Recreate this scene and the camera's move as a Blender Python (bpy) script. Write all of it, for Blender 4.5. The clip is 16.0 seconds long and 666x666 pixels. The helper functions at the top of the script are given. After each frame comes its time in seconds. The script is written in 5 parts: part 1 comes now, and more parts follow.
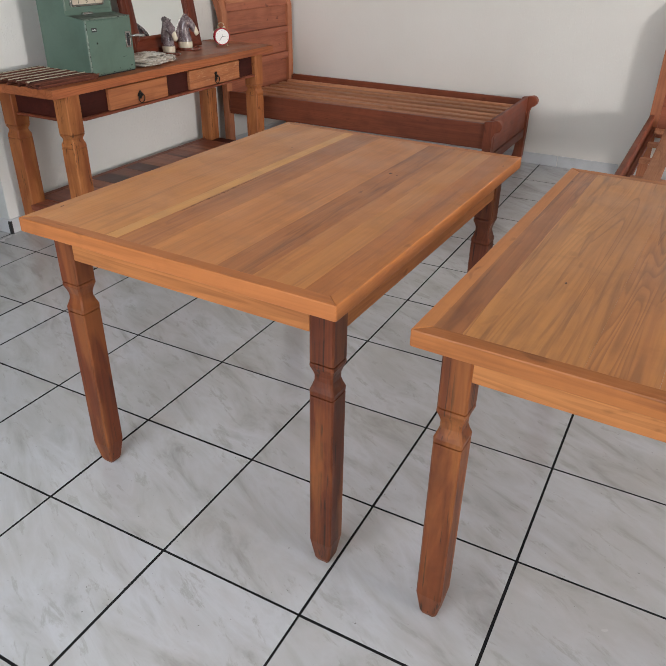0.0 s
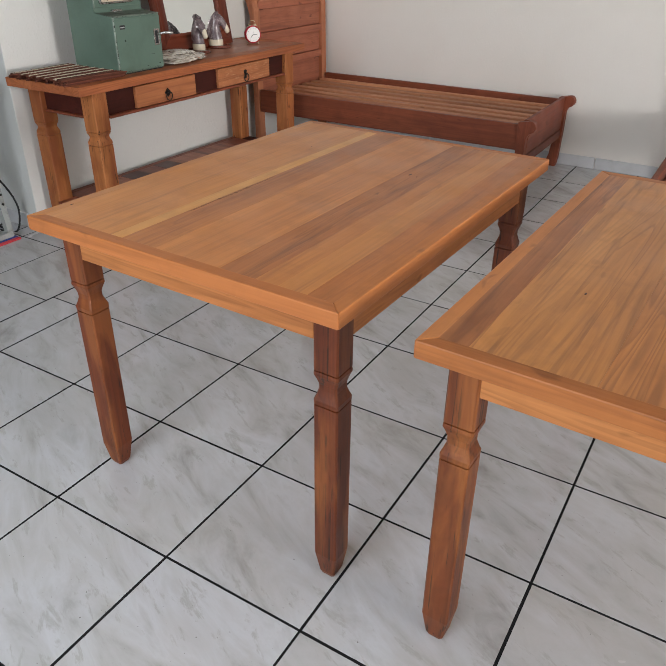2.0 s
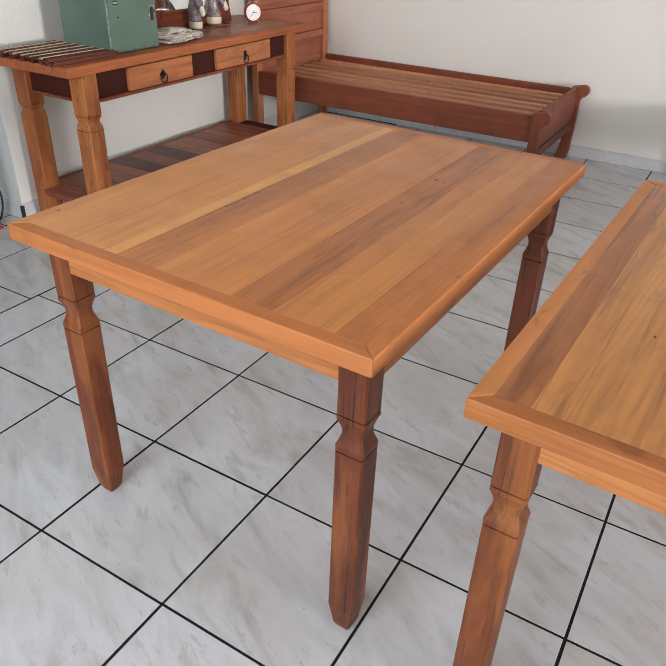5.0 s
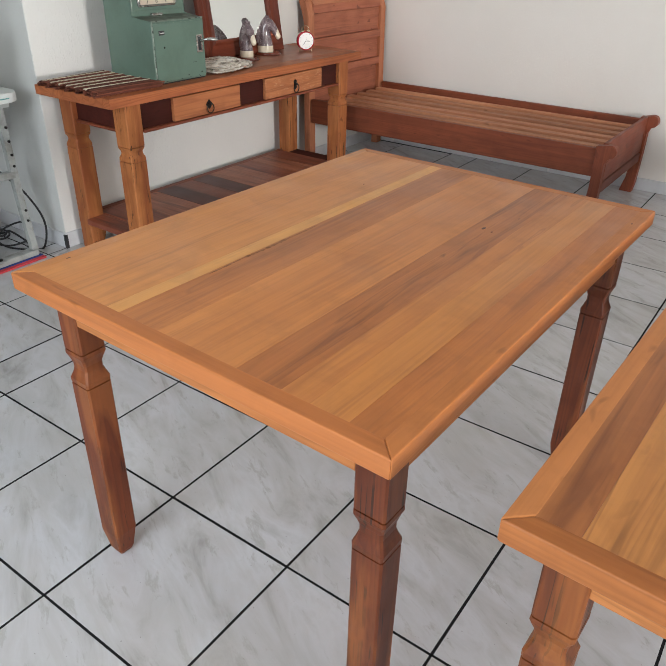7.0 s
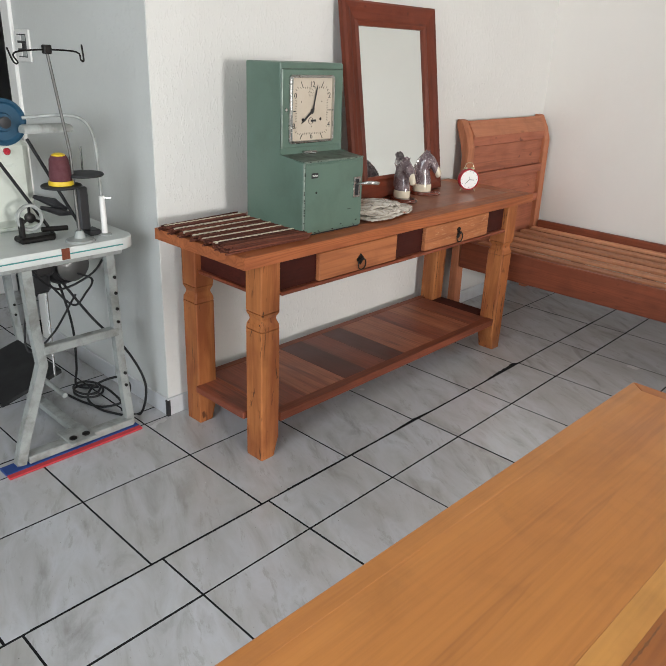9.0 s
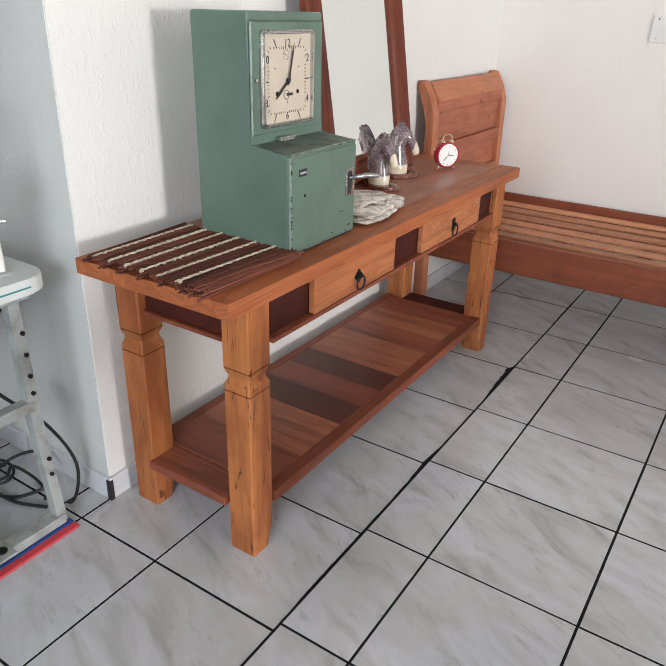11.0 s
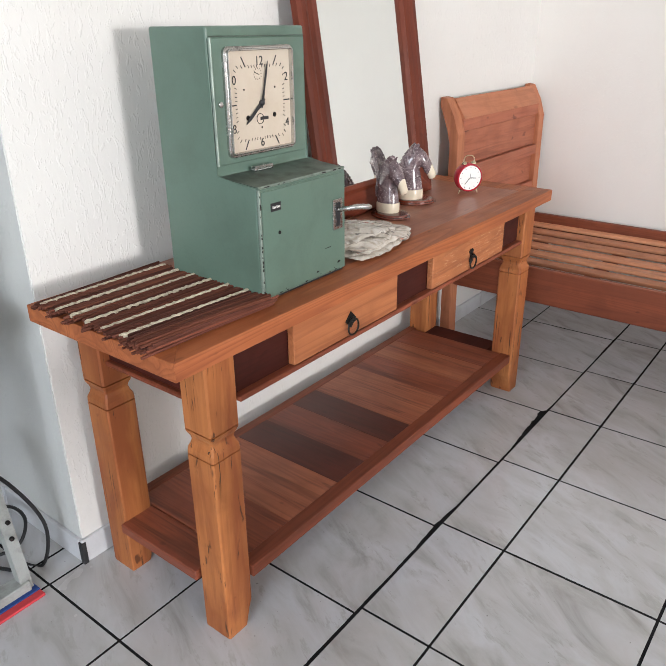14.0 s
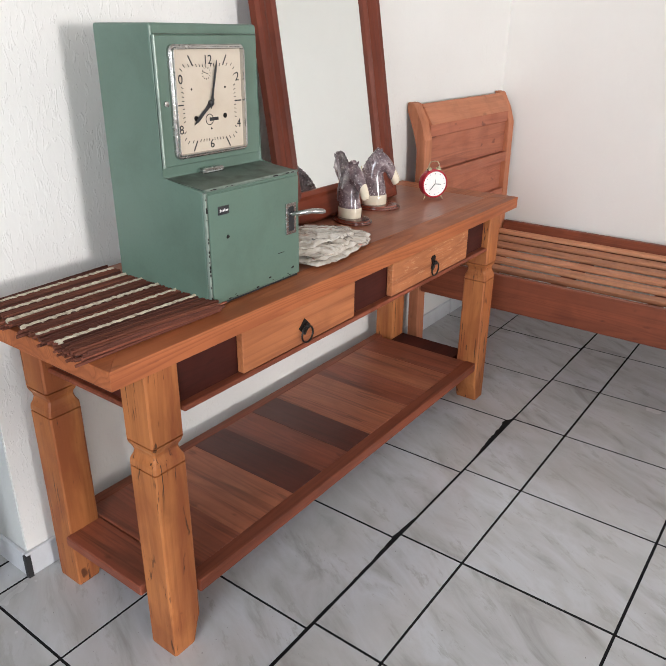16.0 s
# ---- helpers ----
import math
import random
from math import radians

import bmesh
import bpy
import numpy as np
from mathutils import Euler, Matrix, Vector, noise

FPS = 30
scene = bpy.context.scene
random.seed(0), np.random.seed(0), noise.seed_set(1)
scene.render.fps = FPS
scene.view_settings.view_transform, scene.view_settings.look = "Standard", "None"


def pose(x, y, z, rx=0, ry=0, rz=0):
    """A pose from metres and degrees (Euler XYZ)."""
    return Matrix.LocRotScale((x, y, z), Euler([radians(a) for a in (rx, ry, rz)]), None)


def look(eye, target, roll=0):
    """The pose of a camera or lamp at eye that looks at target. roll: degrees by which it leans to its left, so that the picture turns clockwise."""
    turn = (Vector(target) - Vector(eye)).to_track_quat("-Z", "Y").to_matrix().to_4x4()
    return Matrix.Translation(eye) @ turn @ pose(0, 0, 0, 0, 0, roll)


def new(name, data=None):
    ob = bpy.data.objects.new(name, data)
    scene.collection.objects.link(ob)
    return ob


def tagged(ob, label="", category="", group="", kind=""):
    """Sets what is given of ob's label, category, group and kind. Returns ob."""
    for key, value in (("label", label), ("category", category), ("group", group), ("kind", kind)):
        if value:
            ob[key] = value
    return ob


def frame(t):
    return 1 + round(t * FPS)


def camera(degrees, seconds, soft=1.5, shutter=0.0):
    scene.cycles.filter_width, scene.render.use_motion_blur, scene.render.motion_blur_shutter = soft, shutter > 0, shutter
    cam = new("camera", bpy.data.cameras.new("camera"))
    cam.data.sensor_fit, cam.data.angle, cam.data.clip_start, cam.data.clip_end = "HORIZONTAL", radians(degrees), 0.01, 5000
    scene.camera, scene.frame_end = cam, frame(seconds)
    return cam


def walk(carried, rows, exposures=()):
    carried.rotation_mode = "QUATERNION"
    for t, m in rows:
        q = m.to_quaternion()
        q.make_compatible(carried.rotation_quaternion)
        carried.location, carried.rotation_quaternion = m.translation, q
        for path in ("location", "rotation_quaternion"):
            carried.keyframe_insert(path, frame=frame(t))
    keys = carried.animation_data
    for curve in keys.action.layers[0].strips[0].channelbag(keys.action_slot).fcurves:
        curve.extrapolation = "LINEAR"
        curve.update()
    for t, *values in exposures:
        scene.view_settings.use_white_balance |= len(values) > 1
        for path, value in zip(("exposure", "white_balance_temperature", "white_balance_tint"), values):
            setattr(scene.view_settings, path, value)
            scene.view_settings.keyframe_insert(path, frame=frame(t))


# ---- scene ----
cam = camera(51.8, 16.0, soft=0.85)
PATH = [
    (0, (0.557, -1.328, 1.388), (-0.246, 0.208, 0.39), 1.0),
    (0.5, (0.557, -1.319, 1.387), (-0.229, 0.226, 0.391), 1.2),
    (1, (0.553, -1.307, 1.383), (-0.24, 0.226, 0.373), 0.5),
    (1.5, (0.565, -1.28, 1.382), (-0.275, 0.227, 0.37), -0.9),
    (2, (0.581, -1.246, 1.374), (-0.31, 0.239, 0.373), 0.6),
    (2.5, (0.535, -1.206, 1.376), (-0.355, 0.254, 0.338), 1.9),
    (3, (0.442, -1.181, 1.357), (-0.322, 0.329, 0.291), 3.7),
    (3.5, (0.401, -1.155, 1.358), (-0.338, 0.36, 0.282), 2.9),
    (4, (0.397, -1.127, 1.369), (-0.439, 0.357, 0.32), 2.1),
    (4.2, (0.399, -1.123, 1.368), (-0.442, 0.352, 0.312), 2.3),
    (6.3, (0.42, -1.013, 1.383), (-0.481, 0.451, 0.36), 0.3),
    (6.5, (0.42, -0.992, 1.377), (-0.52, 0.434, 0.337), 0.5),
    (7, (0.36, -0.915, 1.37), (-0.635, 0.5, 0.367), 1.2),
    (7.5, (0.129, -0.772, 1.383), (-0.831, 0.721, 0.462), 3.5),
    (8, (-0.009, -0.684, 1.403), (-1.038, 0.827, 0.591), 3.9),
    (8.5, (-0.216, -0.53, 1.42), (-1.413, 0.871, 0.643), 2.6),
    (9, (-0.406, -0.439, 1.392), (-1.665, 0.915, 0.632), 2.4),
    (9.2, (-0.509, -0.434, 1.379), (-1.667, 1.018, 0.637), 3.4),
    (11.3, (-1.153, -0.092, 1.357), (-2.057, 1.469, 0.494), 1.4),
    (11.5, (-1.182, -0.066, 1.351), (-2.022, 1.541, 0.507), 1.7),
    (12, (-1.188, 0.039, 1.347), (-2.088, 1.603, 0.486), 0.7),
    (12.5, (-1.137, 0.175, 1.335), (-2.21, 1.602, 0.434), -0.6),
    (13, (-1.123, 0.191, 1.333), (-2.209, 1.588, 0.401), -2.6),
    (13.5, (-1.091, 0.187, 1.339), (-2.189, 1.609, 0.461), -1.9),
    (14, (-1.084, 0.16, 1.347), (-2.209, 1.599, 0.533), -0.6),
    (14.5, (-1.068, 0.145, 1.351), (-2.179, 1.611, 0.566), 0.1),
    (15, (-1.054, 0.149, 1.345), (-2.164, 1.625, 0.577), 0.2),
    (15.5, (-1.059, 0.176, 1.342), (-2.145, 1.658, 0.552), 0.2),
    (16, (-1.054, 0.233, 1.335), (-2.14, 1.71, 0.535), 0.5),
]
walk(cam, [(t, look(eye, target, roll)) for t, eye, target, roll in PATH], exposures=[(0.0, -0.24, 6550, 11), (2.5, -0.22, 6550, 11), (3.5, -0.02, 6550, 11), (4.2, 0.04, 6550, 11), (6.5, 0.02, 6500, 10), (9.2, 0.06, 6500, 9), (11.3, 0.36, 6400, 12), (14.5, 0.42, 6400, 12), (16.0, 0.38, 6400, 12)])

# ---- world, sun and window light ----
world = bpy.data.worlds.new("sky")
scene.world = world
world.use_nodes = True
wn = world.node_tree
sky = wn.nodes.new("ShaderNodeTexSky")
sky.sky_type = "NISHITA"
sky.sun_disc = False
sky.sun_elevation, sky.sun_rotation = radians(48), radians(60)
wn.nodes["Background"].inputs["Strength"].default_value = 0.12
wn.links.new(sky.outputs["Color"], wn.nodes["Background"].inputs["Color"])


def lamp(name, eye, target, power, wide, high, colour):
    data = bpy.data.lights.new(name, "AREA")
    data.shape, data.size, data.size_y, data.energy, data.color = "RECTANGLE", wide, high, power, colour
    ob = new(name, data)
    ob.matrix_world = look(eye, target)
    return ob


sun_data = bpy.data.lights.new("sun", "SUN")
sun_data.energy, sun_data.angle, sun_data.color = 3.0, radians(0.6), (1.0, 0.95, 0.87)
new("sun", sun_data).matrix_world = look((6, -3, 9), (0, 0, 0))
lamp("window_daylight", (8.56, -0.80, 1.45), (-2.5, 1.9, 1.2), 525, 1.3, 1.25, (1.0, 0.985, 0.975))
lamp("doorway_daylight", (-0.4, -3.1, 1.75), (-0.8, 1.4, 0.75), 106, 2.4, 1.4, (0.88, 0.94, 1.0))


# ---- materials ----
def tree(name):
    mat = bpy.data.materials.new(name)
    mat.use_nodes = True
    nt = mat.node_tree
    return mat, nt, nt.nodes["Principled BSDF"]


def node(nt, kind, **values):
    n = nt.nodes.new(kind)
    for key, v in values.items():
        n.inputs[key].default_value = v
    return n


def ramp(nt, fac, stops):
    r = nt.nodes.new("ShaderNodeValToRGB")
    while len(r.color_ramp.elements) < len(stops):
        r.color_ramp.elements.new(0.5)
    for e, (p, c) in zip(r.color_ramp.elements, stops):
        e.position, e.color = p, (*c, 1)
    nt.links.new(fac, r.inputs["Fac"])
    return r.outputs["Color"]


def mix(nt, a, b, fac, how="MIX"):
    m = nt.nodes.new("ShaderNodeMix")
    m.data_type, m.blend_type = "RGBA", how
    for sock, v in ((m.inputs["Factor"], fac), (m.inputs["A"], a), (m.inputs["B"], b)):
        if hasattr(v, "is_output"):
            nt.links.new(v, sock)
        else:
            sock.default_value = v if isinstance(v, (int, float)) else (*v, 1)
    return m.outputs["Result"]


def bump(nt, bsdf, height, strength, distance):
    b = node(nt, "ShaderNodeBump", Strength=strength, Distance=distance)
    nt.links.new(height, b.inputs["Height"])
    nt.links.new(b.outputs["Normal"], bsdf.inputs["Normal"])


def coords(nt, scale, spread=7.0):
    """Object coordinates, shifted by the object's random number, then stretched."""
    tc, info = nt.nodes.new("ShaderNodeTexCoord"), nt.nodes.new("ShaderNodeObjectInfo")
    mul = nt.nodes.new("ShaderNodeMath")
    mul.operation = "MULTIPLY"
    mul.inputs[1].default_value = spread
    nt.links.new(info.outputs["Random"], mul.inputs[0])
    add = nt.nodes.new("ShaderNodeVectorMath")
    add.operation = "ADD"
    nt.links.new(tc.outputs["Object"], add.inputs[0])
    nt.links.new(mul.outputs[0], add.inputs[1])
    mp = nt.nodes.new("ShaderNodeMapping")
    mp.inputs["Scale"].default_value = scale
    nt.links.new(add.outputs[0], mp.inputs["Vector"])
    return mp.outputs["Vector"], info.outputs["Random"], add.outputs[0]


def noise_fac(nt, vec, scale, detail=4.0, rough=0.55, distortion=0.0):
    n = node(nt, "ShaderNodeTexNoise", Scale=scale, Detail=detail, Roughness=rough, Distortion=distortion)
    nt.links.new(vec, n.inputs["Vector"])
    return n.outputs["Fac"]


def wood(name, light, dark, streak, axis="y", rough=0.32, figure=1.0, cracks=0.0, tone=0.18, coat=0.05, rings=0.3, knots=0.35, shine=0.35, ring_size=48.0):
    """Planed, varnished wood with the grain along one axis: broad figure, fine pores, dark streaks, wear."""
    mat, nt, bs = tree(name)
    k = {"x": 0, "y": 1, "z": 2}[axis]
    long = [7.0, 7.0, 7.0]
    long[k] = 0.45
    vein = [26.0, 26.0, 26.0]
    vein[k] = 1.1
    fine = [150.0, 150.0, 150.0]
    fine[k] = 5.0
    vec, rnd, raw = coords(nt, long)
    vvec, _, _ = coords(nt, vein)
    fvec, _, _ = coords(nt, fine)
    broad = noise_fac(nt, vec, 1.0, 3.0, 0.5, 1.3 * figure)
    lines = noise_fac(nt, vvec, 1.0, 4.0, 0.6, 0.9 * figure)
    pores = noise_fac(nt, fvec, 1.0, 4.0, 0.6)
    col = ramp(nt, broad, [(0.28, dark), (0.5, [(a + b) / 2 for a, b in zip(light, dark)]), (0.70, light)])
    col = mix(nt, col, streak, ramp(nt, lines, [(0.30, (0.62 * figure,) * 3), (0.44, (0.10 * figure,) * 3), (0.56, (0, 0, 0))]))
    flame = noise_fac(nt, vec, 1.7, 2.0, 0.5, 2.6 * figure)
    col = mix(nt, col, streak, ramp(nt, flame, [(0.615, (0, 0, 0)), (0.645, (0.42 * figure,) * 3), (0.70, (0.05, 0.05, 0.05))]))
    # growth lines: contours of a noise drawn out along the grain
    span = [ring_size * 0.22] * 3
    span[k] = ring_size * 0.011
    wvec, _, _ = coords(nt, span)
    relief = noise_fac(nt, wvec, 1.0, 2.0, 0.45, 0.35)
    steps = nt.nodes.new("ShaderNodeMath")
    steps.operation = "MULTIPLY"
    steps.inputs[1].default_value = 17.0
    nt.links.new(relief, steps.inputs[0])
    fold = nt.nodes.new("ShaderNodeMath")
    fold.operation = "FRACT"
    nt.links.new(steps.outputs[0], fold.inputs[0])
    col = mix(nt, col, streak, ramp(nt, fold.outputs[0], [(0.30, (0, 0, 0)), (0.86, (rings,) * 3), (1.0, (0, 0, 0))]))
    # broad uneven tone and small dark knots
    tonal = noise_fac(nt, raw, 9.0, 4.0, 0.6, 0.5)
    col = mix(nt, col, [0.6 * q for q in dark], ramp(nt, tonal, [(0.48, (0, 0, 0)), (0.75, (0.4,) * 3)]))
    kn = [30.0, 30.0, 30.0]
    kn[k] = 12.0
    kvec, _, _ = coords(nt, kn)
    spot = noise_fac(nt, kvec, 1.0, 1.5, 0.5, 0.3)
    col = mix(nt, col, [0.35 * q for q in streak], ramp(nt, spot, [(0.70, (0, 0, 0)), (0.755, (knots,) * 3)]))
    col = mix(nt, col, (0.62, 0.55, 0.5), ramp(nt, pores, [(0.34, (0.22,) * 3), (0.55, (0, 0, 0))]), "MULTIPLY")
    if cracks:
        cv = [135.0, 135.0, 135.0]
        cv[k] = 3.0
        cvec, _, _ = coords(nt, cv)
        c = noise_fac(nt, cvec, 1.0, 2.0, 0.5, 0.5)
        where = noise_fac(nt, raw, 7.0, 2.0, 0.5, 0.4)
        line = ramp(nt, c, [(0.63 - 0.03 * cracks, (0, 0, 0)), (0.66 - 0.03 * cracks, (0.92,) * 3)])
        line = mix(nt, line, ramp(nt, where, [(0.52 - 0.07 * cracks, (0, 0, 0)), (0.60 - 0.07 * cracks, (1, 1, 1))]), 1.0, "MULTIPLY")
        col = mix(nt, col, (0.035, 0.014, 0.007), line)
    hv = nt.nodes.new("ShaderNodeHueSaturation")
    mr = nt.nodes.new("ShaderNodeMapRange")
    mr.inputs["To Min"].default_value, mr.inputs["To Max"].default_value = 1 - tone, 1 + tone
    nt.links.new(rnd, mr.inputs["Value"])
    nt.links.new(mr.outputs["Result"], hv.inputs["Value"])
    nt.links.new(col, hv.inputs["Color"])
    nt.links.new(hv.outputs["Color"], bs.inputs["Base Color"])
    worn = noise_fac(nt, raw, 6.0, 3.0)
    r = ramp(nt, worn, [(0.3, (rough + 0.06,) * 3), (0.7, (rough + 0.2,) * 3)])
    nt.links.new(r, bs.inputs["Roughness"])
    bs.inputs["Coat Weight"].default_value = coat
    bs.inputs["Specular IOR Level"].default_value = shine
    bs.inputs["Coat Roughness"].default_value = 0.22
    bump(nt, bs, pores, 0.12, 0.002)
    return mat


def stain(mat, colour, scale, low, high, amount):
    """Patches of another colour drawn out along an upright grain over a finished wood."""
    nt = mat.node_tree
    bs = nt.nodes["Principled BSDF"]
    old = bs.inputs["Base Color"].links[0].from_socket
    vec, _, _ = coords(nt, scale)
    patch = noise_fac(nt, vec, 1.0, 4.0, 0.55, 0.5)
    nt.links.new(mix(nt, old, colour, ramp(nt, patch, [(low, (0, 0, 0)), (high, (amount,) * 3)])), bs.inputs["Base Color"])


def scuff(mat):
    """Pale scuffs over a finished wood."""
    nt = mat.node_tree
    bs = nt.nodes["Principled BSDF"]
    link = bs.inputs["Base Color"].links[0]
    base = link.from_socket
    vec, _, _ = coords(nt, (1, 14, 90))
    n = noise_fac(nt, vec, 1.6, 4.0, 0.65, 0.6)
    col = mix(nt, base, (0.62, 0.36, 0.20), ramp(nt, n, [(0.56, (0, 0, 0)), (0.68, (0.5,) * 3)]))
    nt.links.new(col, bs.inputs["Base Color"])


def paint(name, colour, rough=0.4, metal=0.0, dirt=(0.5, 0.48, 0.44), amount=0.35, scale=5.0, grit=0.05, bumpy=0.06):
    """Painted, moulded or cast surface with blotches, fine grit and uneven gloss."""
    mat, nt, bs = tree(name)
    vec, rnd, raw = coords(nt, (1, 1, 1))
    blot = noise_fac(nt, vec, scale, 5.0, 0.6, 0.3)
    fine = noise_fac(nt, vec, scale * 22, 3.0, 0.6)
    col = mix(nt, colour, [c * d for c, d in zip(colour, dirt)], ramp(nt, blot, [(0.45, (0, 0, 0)), (0.75, (amount,) * 3)]))
    col = mix(nt, col, [c * 0.6 for c in colour], ramp(nt, fine, [(0.55, (0, 0, 0)), (0.8, (grit * 4,) * 3)]))
    nt.links.new(col, bs.inputs["Base Color"])
    nt.links.new(ramp(nt, blot, [(0.3, (rough * 0.85,) * 3), (0.7, (min(1, rough * 1.25),) * 3)]), bs.inputs["Roughness"])
    bs.inputs["Metallic"].default_value = metal
    bump(nt, bs, fine, bumpy, 0.002)
    return mat


def plaster(name, colour, relief=0.2):
    """White wall paint over trowelled render with vertical drags."""
    mat, nt, bs = tree(name)
    vec, _, raw = coords(nt, (16.0, 16.0, 4.5), 0.0)
    drag = noise_fac(nt, vec, 1.6, 5.0, 0.6, 1.2)
    small = noise_fac(nt, raw, 55.0, 4.0, 0.6)
    blot = noise_fac(nt, raw, 0.9, 4.0, 0.6)
    col = mix(nt, colour, [c * f for c, f in zip(colour, (0.88, 0.87, 0.85))], ramp(nt, blot, [(0.4, (0, 0, 0)), (0.75, (0.55,) * 3)]))
    nt.links.new(col, bs.inputs["Base Color"])
    bs.inputs["Roughness"].default_value = 0.62
    dmap = nt.nodes.new("ShaderNodeMapping")
    dmap.inputs["Scale"].default_value = (85.0, 85.0, 34.0)
    nt.links.new(raw, dmap.inputs["Vector"])
    drips = noise_fac(nt, dmap.outputs["Vector"], 1.0, 2.0, 0.5, 0.8)
    drop = ramp(nt, drips, [(0.55, (0, 0, 0)), (0.66, (1, 1, 1))])
    h = mix(nt, mix(nt, drag, small, 0.3), drop, 0.55)
    bump(nt, bs, h, relief, 0.007)
    return mat


def ceramic(name):
    """White marbled floor tile, glazed, with grey diagonal veins and scuffs."""
    mat, nt, bs = tree(name)
    vec, rnd, raw = coords(nt, (1, 1, 1), 13.0)
    turn = nt.nodes.new("ShaderNodeMapping")
    turn.inputs["Rotation"].default_value = (0, 0, radians(26))
    nt.links.new(vec, turn.inputs["Vector"])
    rot = nt.nodes.new("ShaderNodeMapping")
    rot.inputs["Scale"].default_value = (3.6, 11.0, 5.0)
    nt.links.new(turn.outputs["Vector"], rot.inputs["Vector"])
    vein = noise_fac(nt, rot.outputs["Vector"], 0.9, 6.0, 0.6, 0.6)
    thin = noise_fac(nt, rot.outputs["Vector"], 2.4, 6.0, 0.7, 0.35)
    cloud = noise_fac(nt, vec, 3.0, 4.0, 0.5, 0.2)
    spot = noise_fac(nt, raw, 120.0, 2.0, 0.5)
    dirt = noise_fac(nt, raw, 1.6, 4.0, 0.6)
    col = ramp(nt, vein, [(0.28, (0.34, 0.335, 0.325)), (0.42, (0.49, 0.495, 0.50)), (0.58, (0.57, 0.585, 0.61)), (0.74, (0.45, 0.455, 0.46))])
    col = mix(nt, col, (0.33, 0.325, 0.30), ramp(nt, thin, [(0.57, (0, 0, 0)), (0.65, (0.5,) * 3), (0.74, (0.1,) * 3)]))
    col = mix(nt, col, (0.46, 0.445, 0.415), ramp(nt, cloud, [(0.42, (0, 0, 0)), (0.75, (0.55,) * 3)]))
    col = mix(nt, col, (0.36, 0.34, 0.30), ramp(nt, dirt, [(0.56, (0, 0, 0)), (0.8, (0.45,) * 3)]))
    col = mix(nt, col, (0.12, 0.11, 0.1), ramp(nt, spot, [(0.75, (0, 0, 0)), (0.78, (0.7,) * 3)]))
    nt.links.new(col, bs.inputs["Base Color"])
    nt.links.new(ramp(nt, cloud, [(0.3, (0.14,) * 3), (0.75, (0.28,) * 3)]), bs.inputs["Roughness"])
    bs.inputs["Specular IOR Level"].default_value = 0.75
    return mat


M_WALL = plaster("white_plaster", (0.72, 0.71, 0.68), 0.26)
M_CEIL = plaster("ceiling_plaster", (0.66, 0.65, 0.62), 0.1)
# for walls out of view: dark base colour that lowers the bounced fill
M_WALL_LOW_BOUNCE = plaster("low_bounce_plaster", (0.35, 0.34, 0.32), 0.2)
# wall plaster made greyer: the alcove's shade is put into the base colour
M_WALL_SHADED = plaster("shade_toned_plaster", (0.60, 0.61, 0.59), 0.26)
M_WALL_N = plaster("smooth_white_plaster", (0.81, 0.782, 0.738), 0.14)
M_TILE = ceramic("marbled_tile")
M_GROUT = paint("dark_grout", (0.010, 0.010, 0.011), 0.9, amount=0.5, scale=9)
M_GROUT.node_tree.nodes["Principled BSDF"].inputs["Specular IOR Level"].default_value = 0.15
M_SKIRT = paint("skirting_tile", (0.60, 0.61, 0.63), 0.35, amount=0.3, scale=7)
A_COLS = [((0.68, 0.280, 0.067), (0.56, 0.204, 0.047)), ((0.59, 0.212, 0.050), (0.39, 0.127, 0.029)), ((0.67, 0.255, 0.062), (0.55, 0.195, 0.046)),
          ((0.55, 0.190, 0.046), (0.33, 0.102, 0.026)), ((0.66, 0.255, 0.062), (0.50, 0.170, 0.040)), ((0.54, 0.182, 0.042), (0.41, 0.126, 0.028))]
M_TOP_A = [wood("table_plank_wood", a, b, (0.25, 0.078, 0.026), "y", 0.30, fig, tone=0.04, rings=ring, knots=kn, shine=0.5, coat=0.22) for (a, b), fig, ring, kn in zip(A_COLS, (0.5, 1.0, 0.6, 1.5, 0.9, 0.8), (0.06, 0.12, 0.08, 0.18, 0.12, 0.10), (0.03, 0.12, 0.05, 0.6, 0.05, 0.1))]
M_BARK = paint("bark_streak", (0.26, 0.105, 0.038), 0.6, amount=0.9, scale=70)
M_KNOT = paint("dark_knot", (0.10, 0.035, 0.014), 0.5, amount=0.6, scale=60)
M_TOP_SAP = wood("sapwood", (0.74, 0.352, 0.088), (0.67, 0.292, 0.070), (0.45, 0.2, 0.06), "y", 0.29, 0.35, tone=0.04, rings=0.06, knots=0.0, shine=0.5, coat=0.22)
M_BORDER_Y = wood("border_wood_long", (0.54, 0.195, 0.056), (0.45, 0.152, 0.043), (0.25, 0.08, 0.026), "y", 0.34, 0.4, tone=0.05, rings=0.08, shine=0.35)
M_BORDER_PALE = wood("pale_border_wood", (0.62, 0.245, 0.078), (0.54, 0.200, 0.062), (0.3, 0.10, 0.03), "y", 0.34, 0.3, tone=0.05, rings=0.05, shine=0.35)
M_BORDER_X = wood("border_wood_cross", (0.52, 0.182, 0.054), (0.42, 0.138, 0.040), (0.18, 0.055, 0.02), "x", 0.36, 0.5, tone=0.06, rings=0.12, shine=0.3)
M_APRON = wood("table_apron_wood", (0.60, 0.240, 0.076), (0.50, 0.182, 0.056), (0.16, 0.05, 0.02), "x", 0.4, 0.6, tone=0.06, rings=0.25, shine=0.25)
